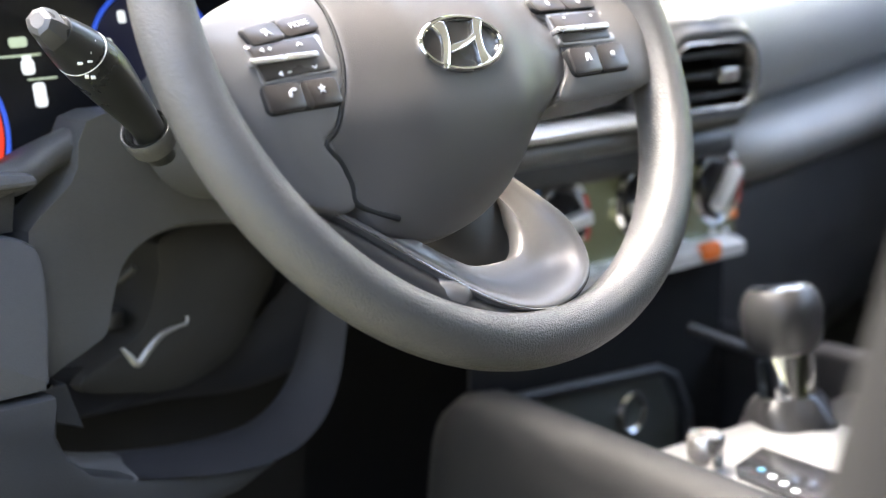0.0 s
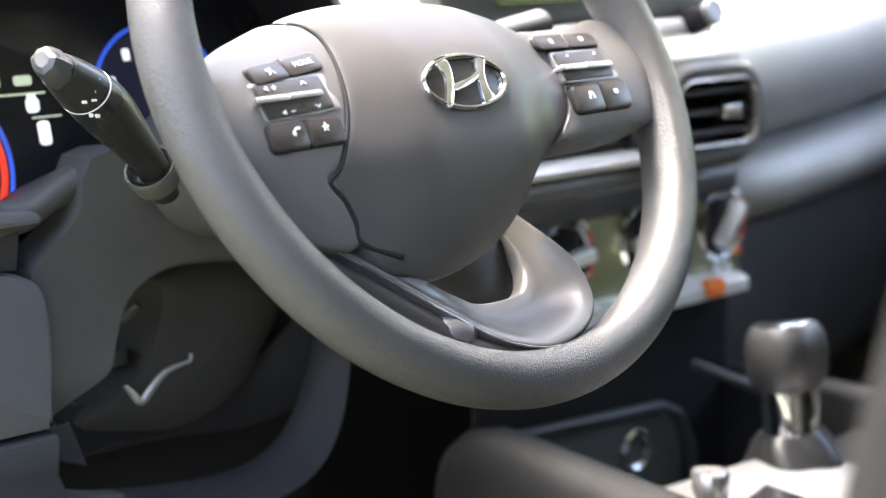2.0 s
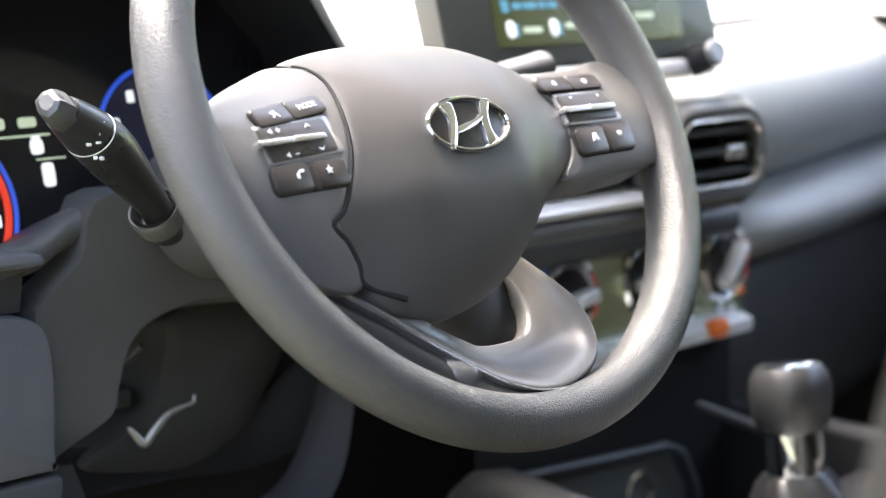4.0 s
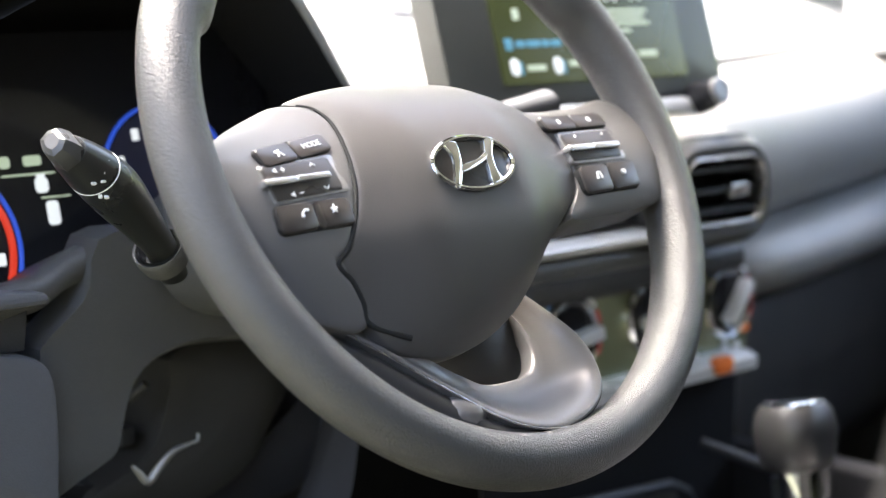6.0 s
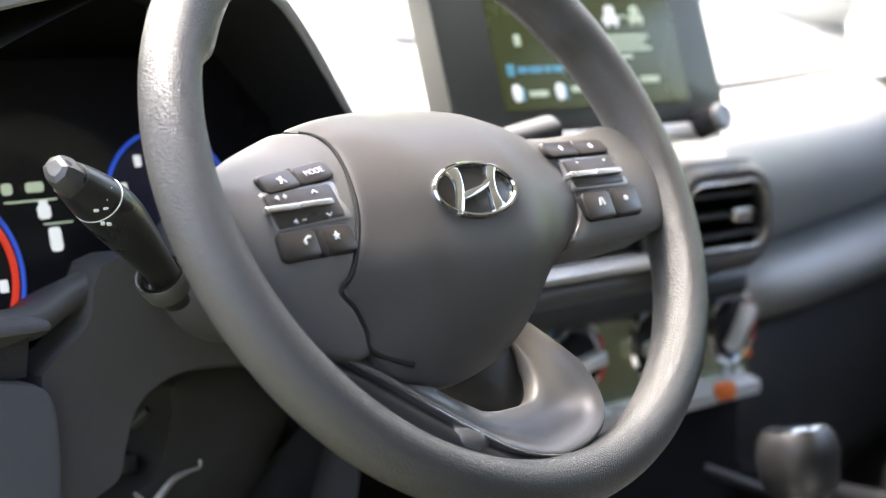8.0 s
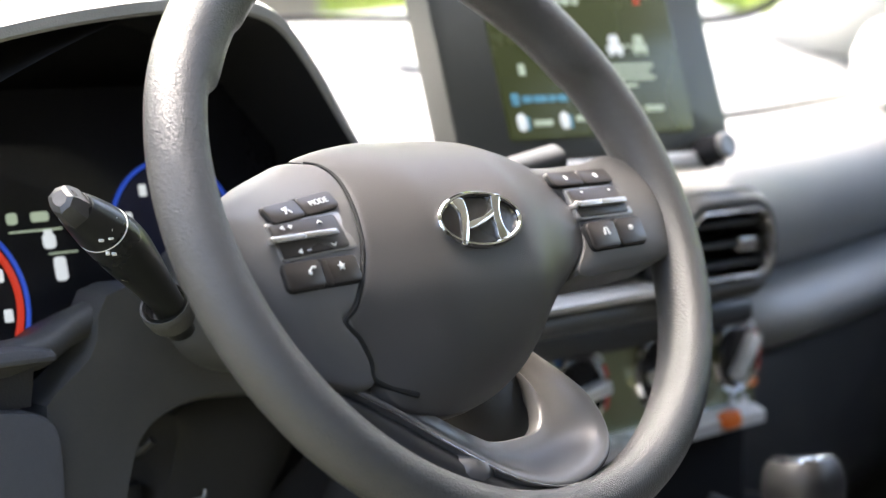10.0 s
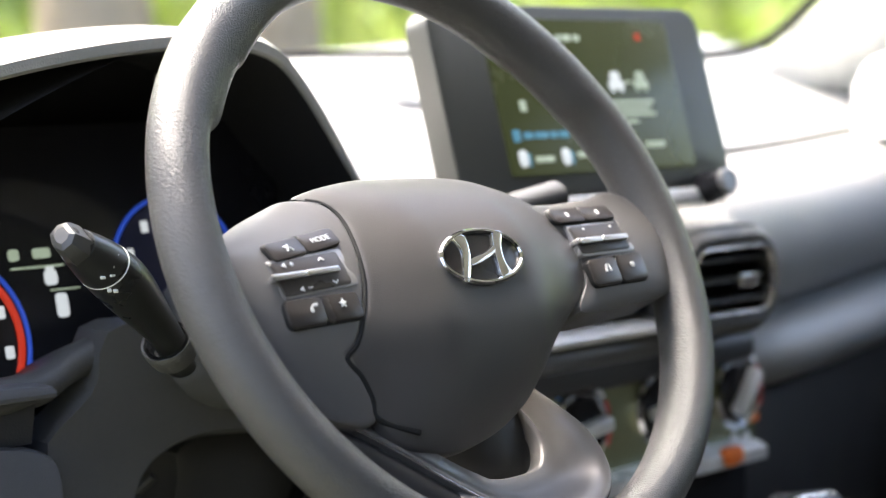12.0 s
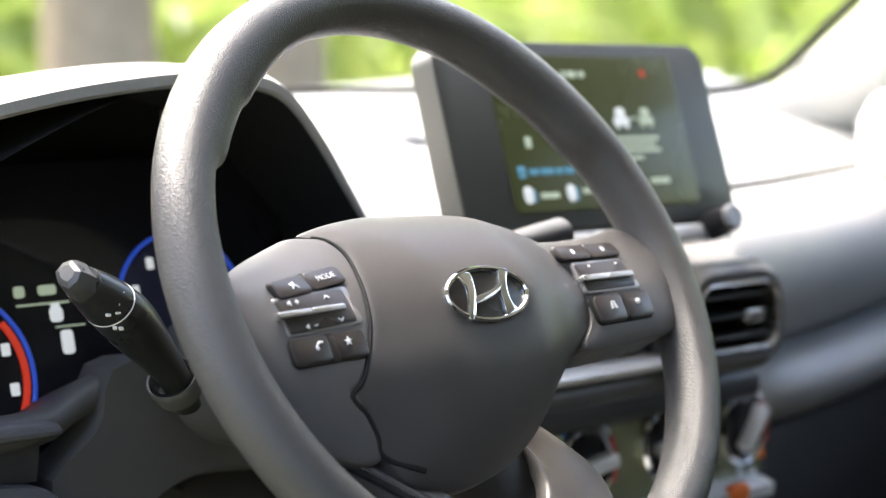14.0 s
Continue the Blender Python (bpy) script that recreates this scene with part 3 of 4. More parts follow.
# centre stack behind the wheel
part("centre_panel", block((-0.21, 0.165, 0.835), (0.10, 0.26, 0.952), 0.012), "lower", dash)
part("trim_shelf", extrude_x([(0.152, 0.8915), (0.136, 0.890), (0.132, 0.8865), (0.135, 0.882), (0.17, 0.881), (0.17, 0.8915)], [-0.20, -0.1, 0.0]), "trim", dash, "bright silver trim strip")
part("trim_roll", tube([(x, 0.151, 0.871) for x in (-0.20, -0.1, 0.0)], 0.0095, 20), "vent_frame", dash, "rounded grey strip below the silver trim")
part("dark_band", block((-0.20, 0.148, 0.895), (-0.002, 0.19, 0.925), 0.004), "glossy", dash)
part("under_band", block((-0.20, 0.146, 0.846), (0.115, 0.19, 0.866), 0.006), "dark", dash)

part("light_sensor", dome([(0.024 * math.cos(radians(a)), 0.018 * math.sin(radians(a))) for a in range(0, 360, 12)], -0.03, 0.0, 0.010, (0, 0), place=pose(-0.060, 0.36, 1.040)), "lower", dash)

# ---- air vent ----
VENT = facing(0.043, 0.128, 0.915, 4, 0)
vent = thing("air_vent", VENT, "dark air vent in a rounded silver grey frame", "air vent")
vo, vi = rounded(0.122, 0.078, 0.032, 6), rounded(0.096, 0.046, 0.018, 6)
part("frame", ring_band(vo, vi, -0.03, 0.012, VENT, 0.006), "vent_frame", vent)
part("outer_edge", ring_band(rounded(0.126, 0.082, 0.034, 6), vo, -0.03, 0.004, VENT, 0.001), "vent_frame", vent)
part("chrome_liner", ring_band(rounded(0.101, 0.051, 0.0205, 6), vi, -0.02, 0.0135, VENT, 0.0012), "silver", vent)
part("duct", slab(vi, -0.03, -0.024, 0.001, VENT), "black", vent)
for k in range(3):
    part("slat", block((-0.045, -0.0016 - 0.015 + 0.015 * k, -0.012), (0.045, 0.0016 - 0.015 + 0.015 * k, 0.006), 0.001, place=VENT), "dark", vent)
part("vent_tab", block((0.012, -0.006, 0.004), (0.034, 0.004, 0.009), 0.0015, place=VENT), "silver", vent)

# ---- touch screen ----
TS = facing(-0.066, 0.172, 1.050, 18, -4)
display = thing("touch_screen", TS, "floating touch screen with dark bezel and lit menu", "screen")
part("housing", slab(rounded(0.274, 0.138, 0.018, 6), -0.022, 0.0, 0.003, TS @ pose(0.006, 0, 0)), "bezel", display)
glass_pane = part("screen_glass", slab(rounded(0.186, 0.112, 0.003, 3), -0.002, 0.0012, 0.0004, TS @ pose(0.010, 0.002, 0)), "screen", display, "greenish lit display")


def tile(x, y, w, h, material, r=0.001):
    part("menu_icon", slab(rounded(w, h, min(r, w / 2.1, h / 2.1), 3), 0.0008, 0.0016, 0.0002, TS @ pose(x, y, 0)), material, glass_pane)


def car_icon(x, y, s, material):
    """A small vehicle pictogram: body, cabin and two wheels."""
    tile(x, y - 0.0030 * s, 0.0150 * s, 0.0060 * s, material, 0.002)
    tile(x, y + 0.0030 * s, 0.0095 * s, 0.0075 * s, material, 0.003)
    for q in (-1, 1):
        tile(x + q * 0.0045 * s, y - 0.0066 * s, 0.0032 * s, 0.0030 * s, material, 0.001)


car_icon(0.037, 0.012, 1.05, "lit")
car_icon(0.063, 0.012, 1.0, "lit_dim")
tile(0.050, 0.011, 0.008, 0.0014, "lit_dim")
for y, w in ((-0.004, 0.050), (-0.0085, 0.046), (-0.013, 0.050), (-0.0185, 0.030)):
    tile(0.047 + (w - 0.050) / 2, y, w, 0.0026, "lit_dim")
tile(-0.072, -0.026, 0.007, 0.0085, "lit_cyan")
for k, w in enumerate((0.009, 0.013, 0.007, 0.010)):
    tile(-0.061 + (0, 0.0125, 0.0240, 0.0340)[k], -0.026, w, 0.0048, "lit_cyan")
for x, m in ((-0.070, "lit"), (-0.029, "lit")):
    tile(x, -0.042, 0.0085, 0.0125, m, 0.004)
    tile(x + 0.0058, -0.043, 0.0022, 0.0100, "lit_cyan")
tile(-0.050, -0.043, 0.018, 0.0042, "lit_dim")
tile(-0.011, -0.041, 0.014, 0.0042, "lit_dim")
tile(-0.060, -0.005, 0.006, 0.008, "lit_dim")
tile(0.064, -0.036, 0.020, 0.0042, "lit_dim")
for q in (45, -45):
    part("close_mark", block((-0.0034, -0.0008, 0.0008), (0.0034, 0.0008, 0.0016), 0.0, place=TS @ pose(0.070, 0.045, 0, 0, 0, q)), "lit_red", glass_pane)
for x, w in ((-0.012, 0.004), (-0.004, 0.009), (0.006, 0.006)):
    tile(x, 0.044, w, 0.0048, "lit_dim")
part("lower_rail", block((-0.128, -0.082, -0.018), (0.128, -0.070, 0.004), 0.003, place=TS), "trim", display, "silver rail below the screen")
KN = TS @ pose(0.107, -0.0715, 0.0)
part("volume_knob", turned([(0.0120, 0.0), (0.0122, 0.006), (0.0100, 0.018), (0.0095, 0.022)], KN), "glossy", display)
part("knob_cap", turned([(0.0098, 0.022), (0.0096, 0.025), (0.0080, 0.0262), (0.0075, 0.0250)], KN), "gunmetal", display)

# ---- climate panel ----
CP = facing(0.012, 0.166, 0.808, 4, 0)
climate = thing("climate_panel", CP, "glossy climate control panel with chrome rotary knobs", "control panel")
part("panel", slab(rounded(0.262, 0.078, 0.014, 5), -0.02, 0.0, 0.002, CP), "climate", climate)
part("lower_lip", extrude_x([(0.152, 0.780), (0.142, 0.776), (0.142, 0.767), (0.17, 0.764), (0.17, 0.780)], [-0.12, 0.0, 0.126]), "trim", climate, "bright silver lip")
part("lip_button", slab(rounded(0.024, 0.014, 0.0065, 5), -0.004, 0.0016, 0.0006, facing(0.080, 0.1415, 0.7755, 8, 0)), "orange", climate, "orange button on the lip")
for x, y in ((-0.085, 0.007), (0.008, 0.010), (0.104, 0.010)):
    K = CP @ pose(x, y, 0)
    ringp = part("dial_ring", turned([(0.030, 0.0), (0.0300, 0.003), (0.027, 0.005), (0.0250, 0.003)], K), "chrome", climate, "bright chrome ring")
    knob = part("dial", turned([(0.0245, 0.0), (0.0235, 0.005), (0.0215, 0.007), (0.010, 0.008)], K), "glossy", climate)
    part("dial_grip", block((-0.020, -0.0050, 0.005), (0.020, 0.0050, 0.018), 0.002, place=K @ pose(0, 0, 0, 0, 0, 48 if x > 0.05 else 8)), "trim", knob)
    for k, m in ((125, "blue"), (103, "blue"), (82, "red"), (62, "orange"), (42, "mark"), (20, "red"), (0, "red"), (-20, "red")):
        a = radians(k)
        part("dial_mark", block((-0.0050, -0.0024, 0.0), (0.0050, 0.0024, 0.0012), 0.0004, place=K @ pose(0.0335 * math.cos(a), 0.0335 * math.sin(a), 0.0, 0, 0, k + 90)), m, climate)
for x, y, m in ((0.126, -0.014, "orange"), (0.100, -0.026, "mark"), (0.116, -0.027, "mark"), (0.060, -0.028, "mark")):
    part("indicator", slab(rounded(0.014 if m == "orange" else 0.008, 0.010 if y < -0.03 else 0.007, 0.003, 3), 0.0, 0.0016, 0.0004, CP @ pose(x, y, 0)), m, climate)

# ---- instrument cluster ----
cluster = thing("instrument_cluster", pose(-0.38, 0.25, 0.93), "dark instrument cluster under a curved hood with lit gauges", "instrument cluster")
HOOD = [(-0.66, 1.01), (-0.62, 1.038), (-0.56, 1.060), (-0.50, 1.073), (-0.44, 1.081), (-0.39, 1.084), (-0.360, 1.082), (-0.335, 1.074), (-0.312, 1.053), (-0.285, 1.020), (-0.258, 0.985), (-0.243, 0.955)]
curve = spline(HOOD, 5, closed=False)
rings = []
for y, grow, lift in ((0.1805, 0.0, 0.0), (0.178, 0.0005, 0.002), (0.178, 0.002, 0.008), (0.186, 0.004, 0.012), (0.25, 0.006, 0.014), (0.36, 0.004, 0.0), (0.44, -0.01, -0.04)):
    ring = []
    for x, z in curve:
        k = (x + 0.40) / 0.2
        ring.append((x + grow * k, y + 0.06 * (x + 0.40) * (1 if x > -0.4 else 0.4), z + lift * min(1, max(0, (z - 0.95) / 0.08))))
    rings.append(ring)
part("hood", loft(rings, closed=False), "dash_top", cluster, "curved cluster hood")
rings = []
for y, s in ((0.1802, 0.999), (0.20, 0.99), (0.30, 0.955)):
    rings.append([(-0.40 + (x + 0.40) * s, y + 0.06 * (x + 0.40) * (1 if x > -0.4 else 0.4), 0.955 + (z - 0.955) * s - 0.25 * max(0, -0.45 - x)) for x, z in curve])
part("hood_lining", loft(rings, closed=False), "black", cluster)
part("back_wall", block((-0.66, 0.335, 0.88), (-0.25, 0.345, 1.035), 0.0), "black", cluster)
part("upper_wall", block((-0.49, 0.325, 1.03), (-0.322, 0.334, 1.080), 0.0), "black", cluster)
CL = facing(-0.40, 0.262, 0.985, 14, 0)
part("display_face", slab(rounded(0.33, 0.17, 0.03, 6), -0.01, 0.0, 0.001, CL @ pose(-0.035, -0.03, 0)), "glossy", cluster)


def gauge(x, y, r, glow, arc0, arc1, red=None):
    outer = [(r * math.cos(radians(a)), r * math.sin(radians(a))) for a in np.linspace(0, 360, 49)[:-1]]
    g = part("gauge_ring", ring_band(outer, inset(outer, 0.0024), 0.0, 0.002, CL @ pose(x, y, 0)), glow, cluster, "blue lit gauge ring")
    for k in range(9):
        a = radians(arc0 + (arc1 - arc0) * k / 8)
        part("gauge_number", slab(rounded(0.0055, 0.0075, 0.001, 2), 0.0, 0.0012, 0.0002, CL @ pose(x + r * 0.74 * math.cos(a), y + r * 0.74 * math.sin(a), 0)), "lit", g)
    if red:
        pts = [((r - 0.005) * math.cos(radians(a)), (r - 0.005) * math.sin(radians(a))) for a in np.linspace(*red, 12)]
        pts += [((r - 0.0085) * math.cos(radians(a)), (r - 0.0085) * math.sin(radians(a))) for a in np.linspace(red[1], red[0], 12)]
        part("red_zone", slab(pts, 0.0, 0.0024, 0.0003, CL @ pose(x, y, 0)), "lit_red", g)


gauge(-0.129, -0.070, 0.055, "lit_blue", 225, -45, red=(40, -25))
gauge(0.039, -0.042, 0.050, "lit_blue", 225, -45)
for gx, gy, gr in ((0.039, -0.042, 0.046),):
    part("gauge_face", slab([(gr * math.cos(radians(a)), gr * math.sin(radians(a))) for a in range(0, 360, 8)], -0.001, 0.0008, 0.0002, CL @ pose(gx, gy, 0)), "gauge_face", cluster)
for x, y, w, h, m in ((-0.054, -0.037, 0.0085, 0.009, "lit"), (-0.0540, -0.0315, 0.0055, 0.003, "lit"), (-0.0490, -0.054, 0.0080, 0.0145, "lit"), (-0.0455, -0.0445, 0.020, 0.0010, "lit_dim"), (-0.037, -0.092, 0.044, 0.0018, "lit_dim"), (-0.022, -0.088, 0.008, 0.010, "lit_dim"), (-0.077, -0.022, 0.007, 0.007, "lit_dim"), (-0.058, -0.022, 0.012, 0.006, "lit_dim"), (-0.062, -0.030, 0.036, 0.0012, "lit_dim")):
    part("readout", slab(rounded(w, h, min(w, h) * 0.3, 3), 0.0, 0.0014, 0.0002, CL @ pose(x, y, 0)), m, cluster)
bez = spline([(-0.60, 0.165, 0.905), (-0.53, 0.185, 0.902), (-0.500, 0.192, 0.903), (-0.478, 0.198, 0.911), (-0.45, 0.202, 0.918), (-0.42, 0.206, 0.921), (-0.30, 0.215, 0.921)], 6, closed=False)
part("lower_bezel", loft([[(x, y - 0.002, z - 0.015), (x, y - 0.007, z - 0.010), (x, y - 0.009, z - 0.004), (x, y - 0.007, z + 0.001), (x, y - 0.002, z + 0.004), (x, y + 0.006, z + 0.004), (x, y + 0.05, z - 0.012), (x, y + 0.05, z - 0.02)] for x, y, z in bez]), "shroud", cluster, smooth=70)

# ---- lower dash round the knees ----
knee = thing("knee_panel", pose(-0.38, 0.2, 0.7), "dark grey lower dash panel with an open cut-out", "dash panel")
hole = spline([(-0.490, 0.772), (-0.4756, 0.782), (-0.4555, 0.790), (-0.443, 0.797), (-0.4385, 0.8125), (-0.4317, 0.832), (-0.4168, 0.845), (-0.3935, 0.851), (-0.363, 0.850), (-0.335, 0.846), (-0.29, 0.835), (-0.268, 0.80), (-0.2785, 0.759), (-0.2922, 0.7335), (-0.3095, 0.7183), (-0.3335, 0.7105), (-0.3704, 0.7097), (-0.414, 0.7145), (-0.4552, 0.7219), (-0.4825, 0.7318), (-0.4935, 0.742)], 4)
cx, cz = -0.36, 0.785
EDGE = [(-0.502, 0.685), (-0.22, 0.685), (-0.22, 0.922), (-0.452, 0.928), (-0.466, 0.922), (-0.468, 0.894), (-0.480, 0.884), (-0.502, 0.868)]


def edge_of(ca, sa):
    """How far the panel reaches from its middle in one direction."""
    for (ax, az), (bx, bz) in zip(EDGE, EDGE[1:] + EDGE[:1]):
        ux, uz, px_, pz_ = bx - ax, bz - az, ax - cx, az - cz
        det = ca * -uz + sa * ux
        if abs(det) > 1e-9:
            k, f = (px_ * -uz + pz_ * ux) / det, (ca * pz_ - sa * px_) / det
            if k > 0 and -1e-6 <= f <= 1 + 1e-6:
                return k
    return 0.14


rings, lip = [[], [], [], [], []], []
for x, z in hole:
    a = math.atan2(z - cz, x - cx)
    ca, sa = math.cos(a), math.sin(a)
    k = edge_of(ca, sa)
    lip.append(sa < 0.1 and ca > -0.75)
    if lip[-1]:
        k = math.hypot(x - cx, z - cz) + 0.009
    ox, oz = cx + k * ca, cz + k * sa
    rings[0].append((x, 0.212, z))
    rings[1].append((x, 0.199, z))
    rings[2].append((x + 0.004 * ca, 0.193, z + 0.004 * sa))
    rings[3].append((ox, 0.186 - 0.02 * max(0, -sa), oz))
    rings[4].append((ox, 0.215, oz))
first = next(i for i in range(len(lip)) if lip[i] and not lip[i - 1])
turnd = [r[first:] + r[:first] for r in rings]
count = sum(lip)
part("panel", loft([r[count - 1:] + r[:1] for r in turnd], closed=False), "shroud", knee)
# The lip is the same panel; its darker colour paints in shade.
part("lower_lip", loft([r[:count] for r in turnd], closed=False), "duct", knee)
# Black sheet stands in for the shade inside the cut-out.
part("cutout_shade", block((-0.53, 0.30, 0.60), (-0.20, 0.32, 0.93), 0.0), "black", knee)
COVER = [(-0.3751, 0.8380), (-0.3779, 0.8187), (-0.3863, 0.7912), (-0.3989, 0.7773), (-0.4419, 0.7553), (-0.4045, 0.7440), (-0.3649, 0.7394), (-0.3324, 0.7478), (-0.3131, 0.7593), (-0.2982, 0.7795), (-0.2830, 0.8037), (-0.2900, 0.8300), (-0.3299, 0.8450)]
turn_y = Matrix(((1, 0, 0, 0), (0, 0, -1, 0), (0, 1, 0, 0), (0, 0, 0, 1)))
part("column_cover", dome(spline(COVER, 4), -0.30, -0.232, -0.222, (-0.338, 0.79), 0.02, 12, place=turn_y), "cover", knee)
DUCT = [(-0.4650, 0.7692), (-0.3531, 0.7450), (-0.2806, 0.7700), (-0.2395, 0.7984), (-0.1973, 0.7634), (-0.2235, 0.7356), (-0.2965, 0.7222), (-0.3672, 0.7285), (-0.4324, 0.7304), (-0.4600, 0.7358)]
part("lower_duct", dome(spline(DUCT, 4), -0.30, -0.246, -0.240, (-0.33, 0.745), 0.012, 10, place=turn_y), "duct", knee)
lever = [(-0.4319, 0.200, 0.7839), (-0.4268, 0.200, 0.7784), (-0.4212, 0.199, 0.7725), (-0.4134, 0.199, 0.7793), (-0.4025, 0.199, 0.7875), (-0.3895, 0.199, 0.7901), (-0.3829, 0.200, 0.7907), (-0.3815, 0.201, 0.7948)]
part("release_lever", tube(spline(lever, 4, closed=False), [0.0011 + 0.0016 * math.sin(math.pi * min(1, k / 20)) for k in range(29)], 10), "lever_metal", knee, "small bent metal release lever")
part("bracket", block((-0.408, 0.245, 0.782), (-0.396, 0.260, 0.794), 0.002), "lower", knee)
part("bracket_pin", tube([(-0.400, 0.245, 0.812), (-0.394, 0.236, 0.822)], 0.003, 10), "lower", knee)
part("tab", slab([(-0.4925, 0.7700), (-0.4715, 0.7700), (-0.4602, 0.7405), (-0.4925, 0.7520)][::-1], -0.215, -0.200, 0.0015, turn_y), "lower", knee, smooth=20)
side = thing("dash_end_panel", pose(-0.56, 0.2, 0.6), "blue-grey moulded panel at the end of the dash", "dash panel")
pts = spline([(-0.70, 0.872), (-0.56, 0.871), (-0.524, 0.868), (-0.507, 0.862), (-0.499, 0.850), (-0.4965, 0.82), (-0.4975, 0.79), (-0.497, 0.776)], 5, closed=False)
up = [tuple(p) for p in pts] + [(-0.70, 0.776)]
side_frame = pose(0, 0, 0, 90, 0, 0)
part("upper_half", slab([(x, z) for x, z in up][::-1], -0.22, -0.176, 0.004, side_frame), "end_panel", side)
dn = [(-0.70, 0.7735), (-0.497, 0.7735), (-0.4965, 0.75), (-0.490, 0.735), (-0.474, 0.722), (-0.44, 0.711), (-0.40, 0.704), (-0.365, 0.7005), (-0.335, 0.6965), (-0.365, 0.684), (-0.45, 0.672), (-0.70, 0.66)]
part("lower_half", slab(dn[::-1], -0.20, -0.172, 0.005, side_frame), "lower", side)
ledge = [(-0.70, 0.9055), (-0.53, 0.9045), (-0.510, 0.902), (-0.5070, 0.899), (-0.5085, 0.8955), (-0.70, 0.8975)]
part("ledge", slab(ledge[::-1], -0.20, -0.166, 0.0025, side_frame), "end_panel", side)
part("ledge_face", slab([(-0.70, 0.8965), (-0.5105, 0.895), (-0.513, 0.868), (-0.70, 0.868)][::-1], -0.205, -0.184, 0.002, side_frame), "lower", side)

# ---- centre console ----
console = thing("centre_console", pose(0, -0.05, 0.4), "dark centre console with silver trim and storage pocket", "console")
BEAM = [(-0.166, -0.040), (-0.167, -0.006), (-0.172, -0.001), (-0.182, 0.0), (-0.192, -0.003), (-0.200, -0.010), (-0.206, -0.022), (-0.210, -0.045), (-0.212, -0.10), (-0.206, -0.30), (-0.166, -0.30)]
beam = []
for y, k, dz in ((0.182, 0.55, -0.045), (0.172, 0.75, -0.022), (0.155, 0.90, -0.008), (0.130, 0.98, -0.001), (0.10, 1.0, 0.0), (0.0, 1.0, 0.0), (-0.12, 1.0, 0.0), (-0.35, 1.0, 0.0)):
    beam.append([(-0.166 + (x + 0.166) * k, y, z + dz + 0.7215 + 0.10 * (min(y, 0.13) - 0.13)) for x, z in BEAM])
part("side_beam", loft(beam), "console", console, "smooth dark console side with rounded shoulder", smooth=60)
part("deck", block((-0.17, -0.36, 0.60), (0.16, 0.045, 0.672), 0.004), "console", console)
part("trim_plate", slab([(-0.160, -0.20), (0.02, -0.20), (0.02, 0.030), (-0.123, 0.041), (-0.160, 0.043)], 0.672, 0.684, 0.002), "plate", console, "satin silver trim plate")
part("indicator_strip", slab([(-0.156, -0.14), (-0.090, -0.14), (-0.068, -0.012), (-0.112, -0.020), (-0.128, -0.034)], 0.682, 0.6875, 0.002), "glossy", console)
for k in range(4):
    part("gear_mark", slab(rounded(0.0045, 0.0045, 0.001, 2), 0.6878, 0.6888, 0.0002, pose(-0.1118 - 0.0065 * k, -0.0404 - 0.0130 * k, 0)), "lit_cyan" if k == 0 else "lit", console)
part("push_button", turned([(0.0120, 0.0), (0.0125, 0.022), (0.011, 0.024), (0.006, 0.0245)], pose(-0.1250, -0.006, 0.684), 28), "silver", console)
# Near-black back paints in the darkness of the pocket under the climate panel.
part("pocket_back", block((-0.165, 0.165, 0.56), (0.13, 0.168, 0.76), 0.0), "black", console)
part("pocket_floor", block((-0.17, 0.03, 0.56), (0.13, 0.17, 0.60), 0.0), "dark", console)
part("pocket_panel", slab([(-0.160, 0.600), (0.072, 0.600), (0.066, 0.648), (0.046, 0.680), (0.028, 0.688), (-0.160, 0.699)], -0.164, -0.158, 0.003, turn_y), "pocket", console, "olive grey pocket panel")
part("pocket_frame", tube([(-0.165, 0.155, 0.700), (-0.08, 0.152, 0.696), (0.028, 0.15, 0.6895), (0.048, 0.15, 0.680), (0.066, 0.15, 0.650), (0.072, 0.15, 0.61)], 0.0045, 10), "lower", console)
SOCK = facing(0.0056, 0.160, 0.6581, 0, 0)
so = [(0.017 * math.cos(radians(a)), 0.017 * math.sin(radians(a))) for a in range(0, 360, 10)]
socket = part("power_socket", ring_band(so, inset(so, 0.005), -0.01, 0.006, SOCK, 0.0018), "chrome", console, "round chrome-ringed socket")
part("socket_well", slab(inset(so, 0.005), -0.012, -0.004, 0.0005, SOCK), "black", socket)
# Black side paints in the dark of the passenger footwell.
part("right_wall", block((0.13, -0.36, 0.56), (0.16, 0.19, 0.70), 0.006), "black", console)
part("edge_strip", tube([(0.045, 0.135, 0.722), (0.075, 0.095, 0.705), (0.09, 0.07, 0.695)], 0.004, 10), "lower", console)

gear = thing("gear_lever", pose(0.012, 0.02, 0.684), "black gear lever with leather knob and chrome neck", "gear lever")
lean = pose(0.006, 0.014, 0.669, -8, 0, 0)
boot = [[(r * sx * math.cos(a) * (1 + 0.10 * math.cos(5 * a + z * 90)), r * math.sin(a) * (1 + 0.10 * math.cos(5 * a + z * 90)), z) for a in np.linspace(0, 2 * math.pi, 41)[:-1]] for z, r, sx in ((0.0, 0.035, 1.0), (0.012, 0.034, 1.0), (0.020, 0.030, 1.0), (0.027, 0.027, 1.0), (0.033, 0.022, 1.0))]
part("boot", loft([[lean @ Vector(p) for p in r] for r in boot]), "leather", gear)
part("neck", turned([(0.0205, 0.030), (0.0205, 0.034), (0.0202, 0.060), (0.0195, 0.066)], lean, 32), "chrome", gear)
kn = []
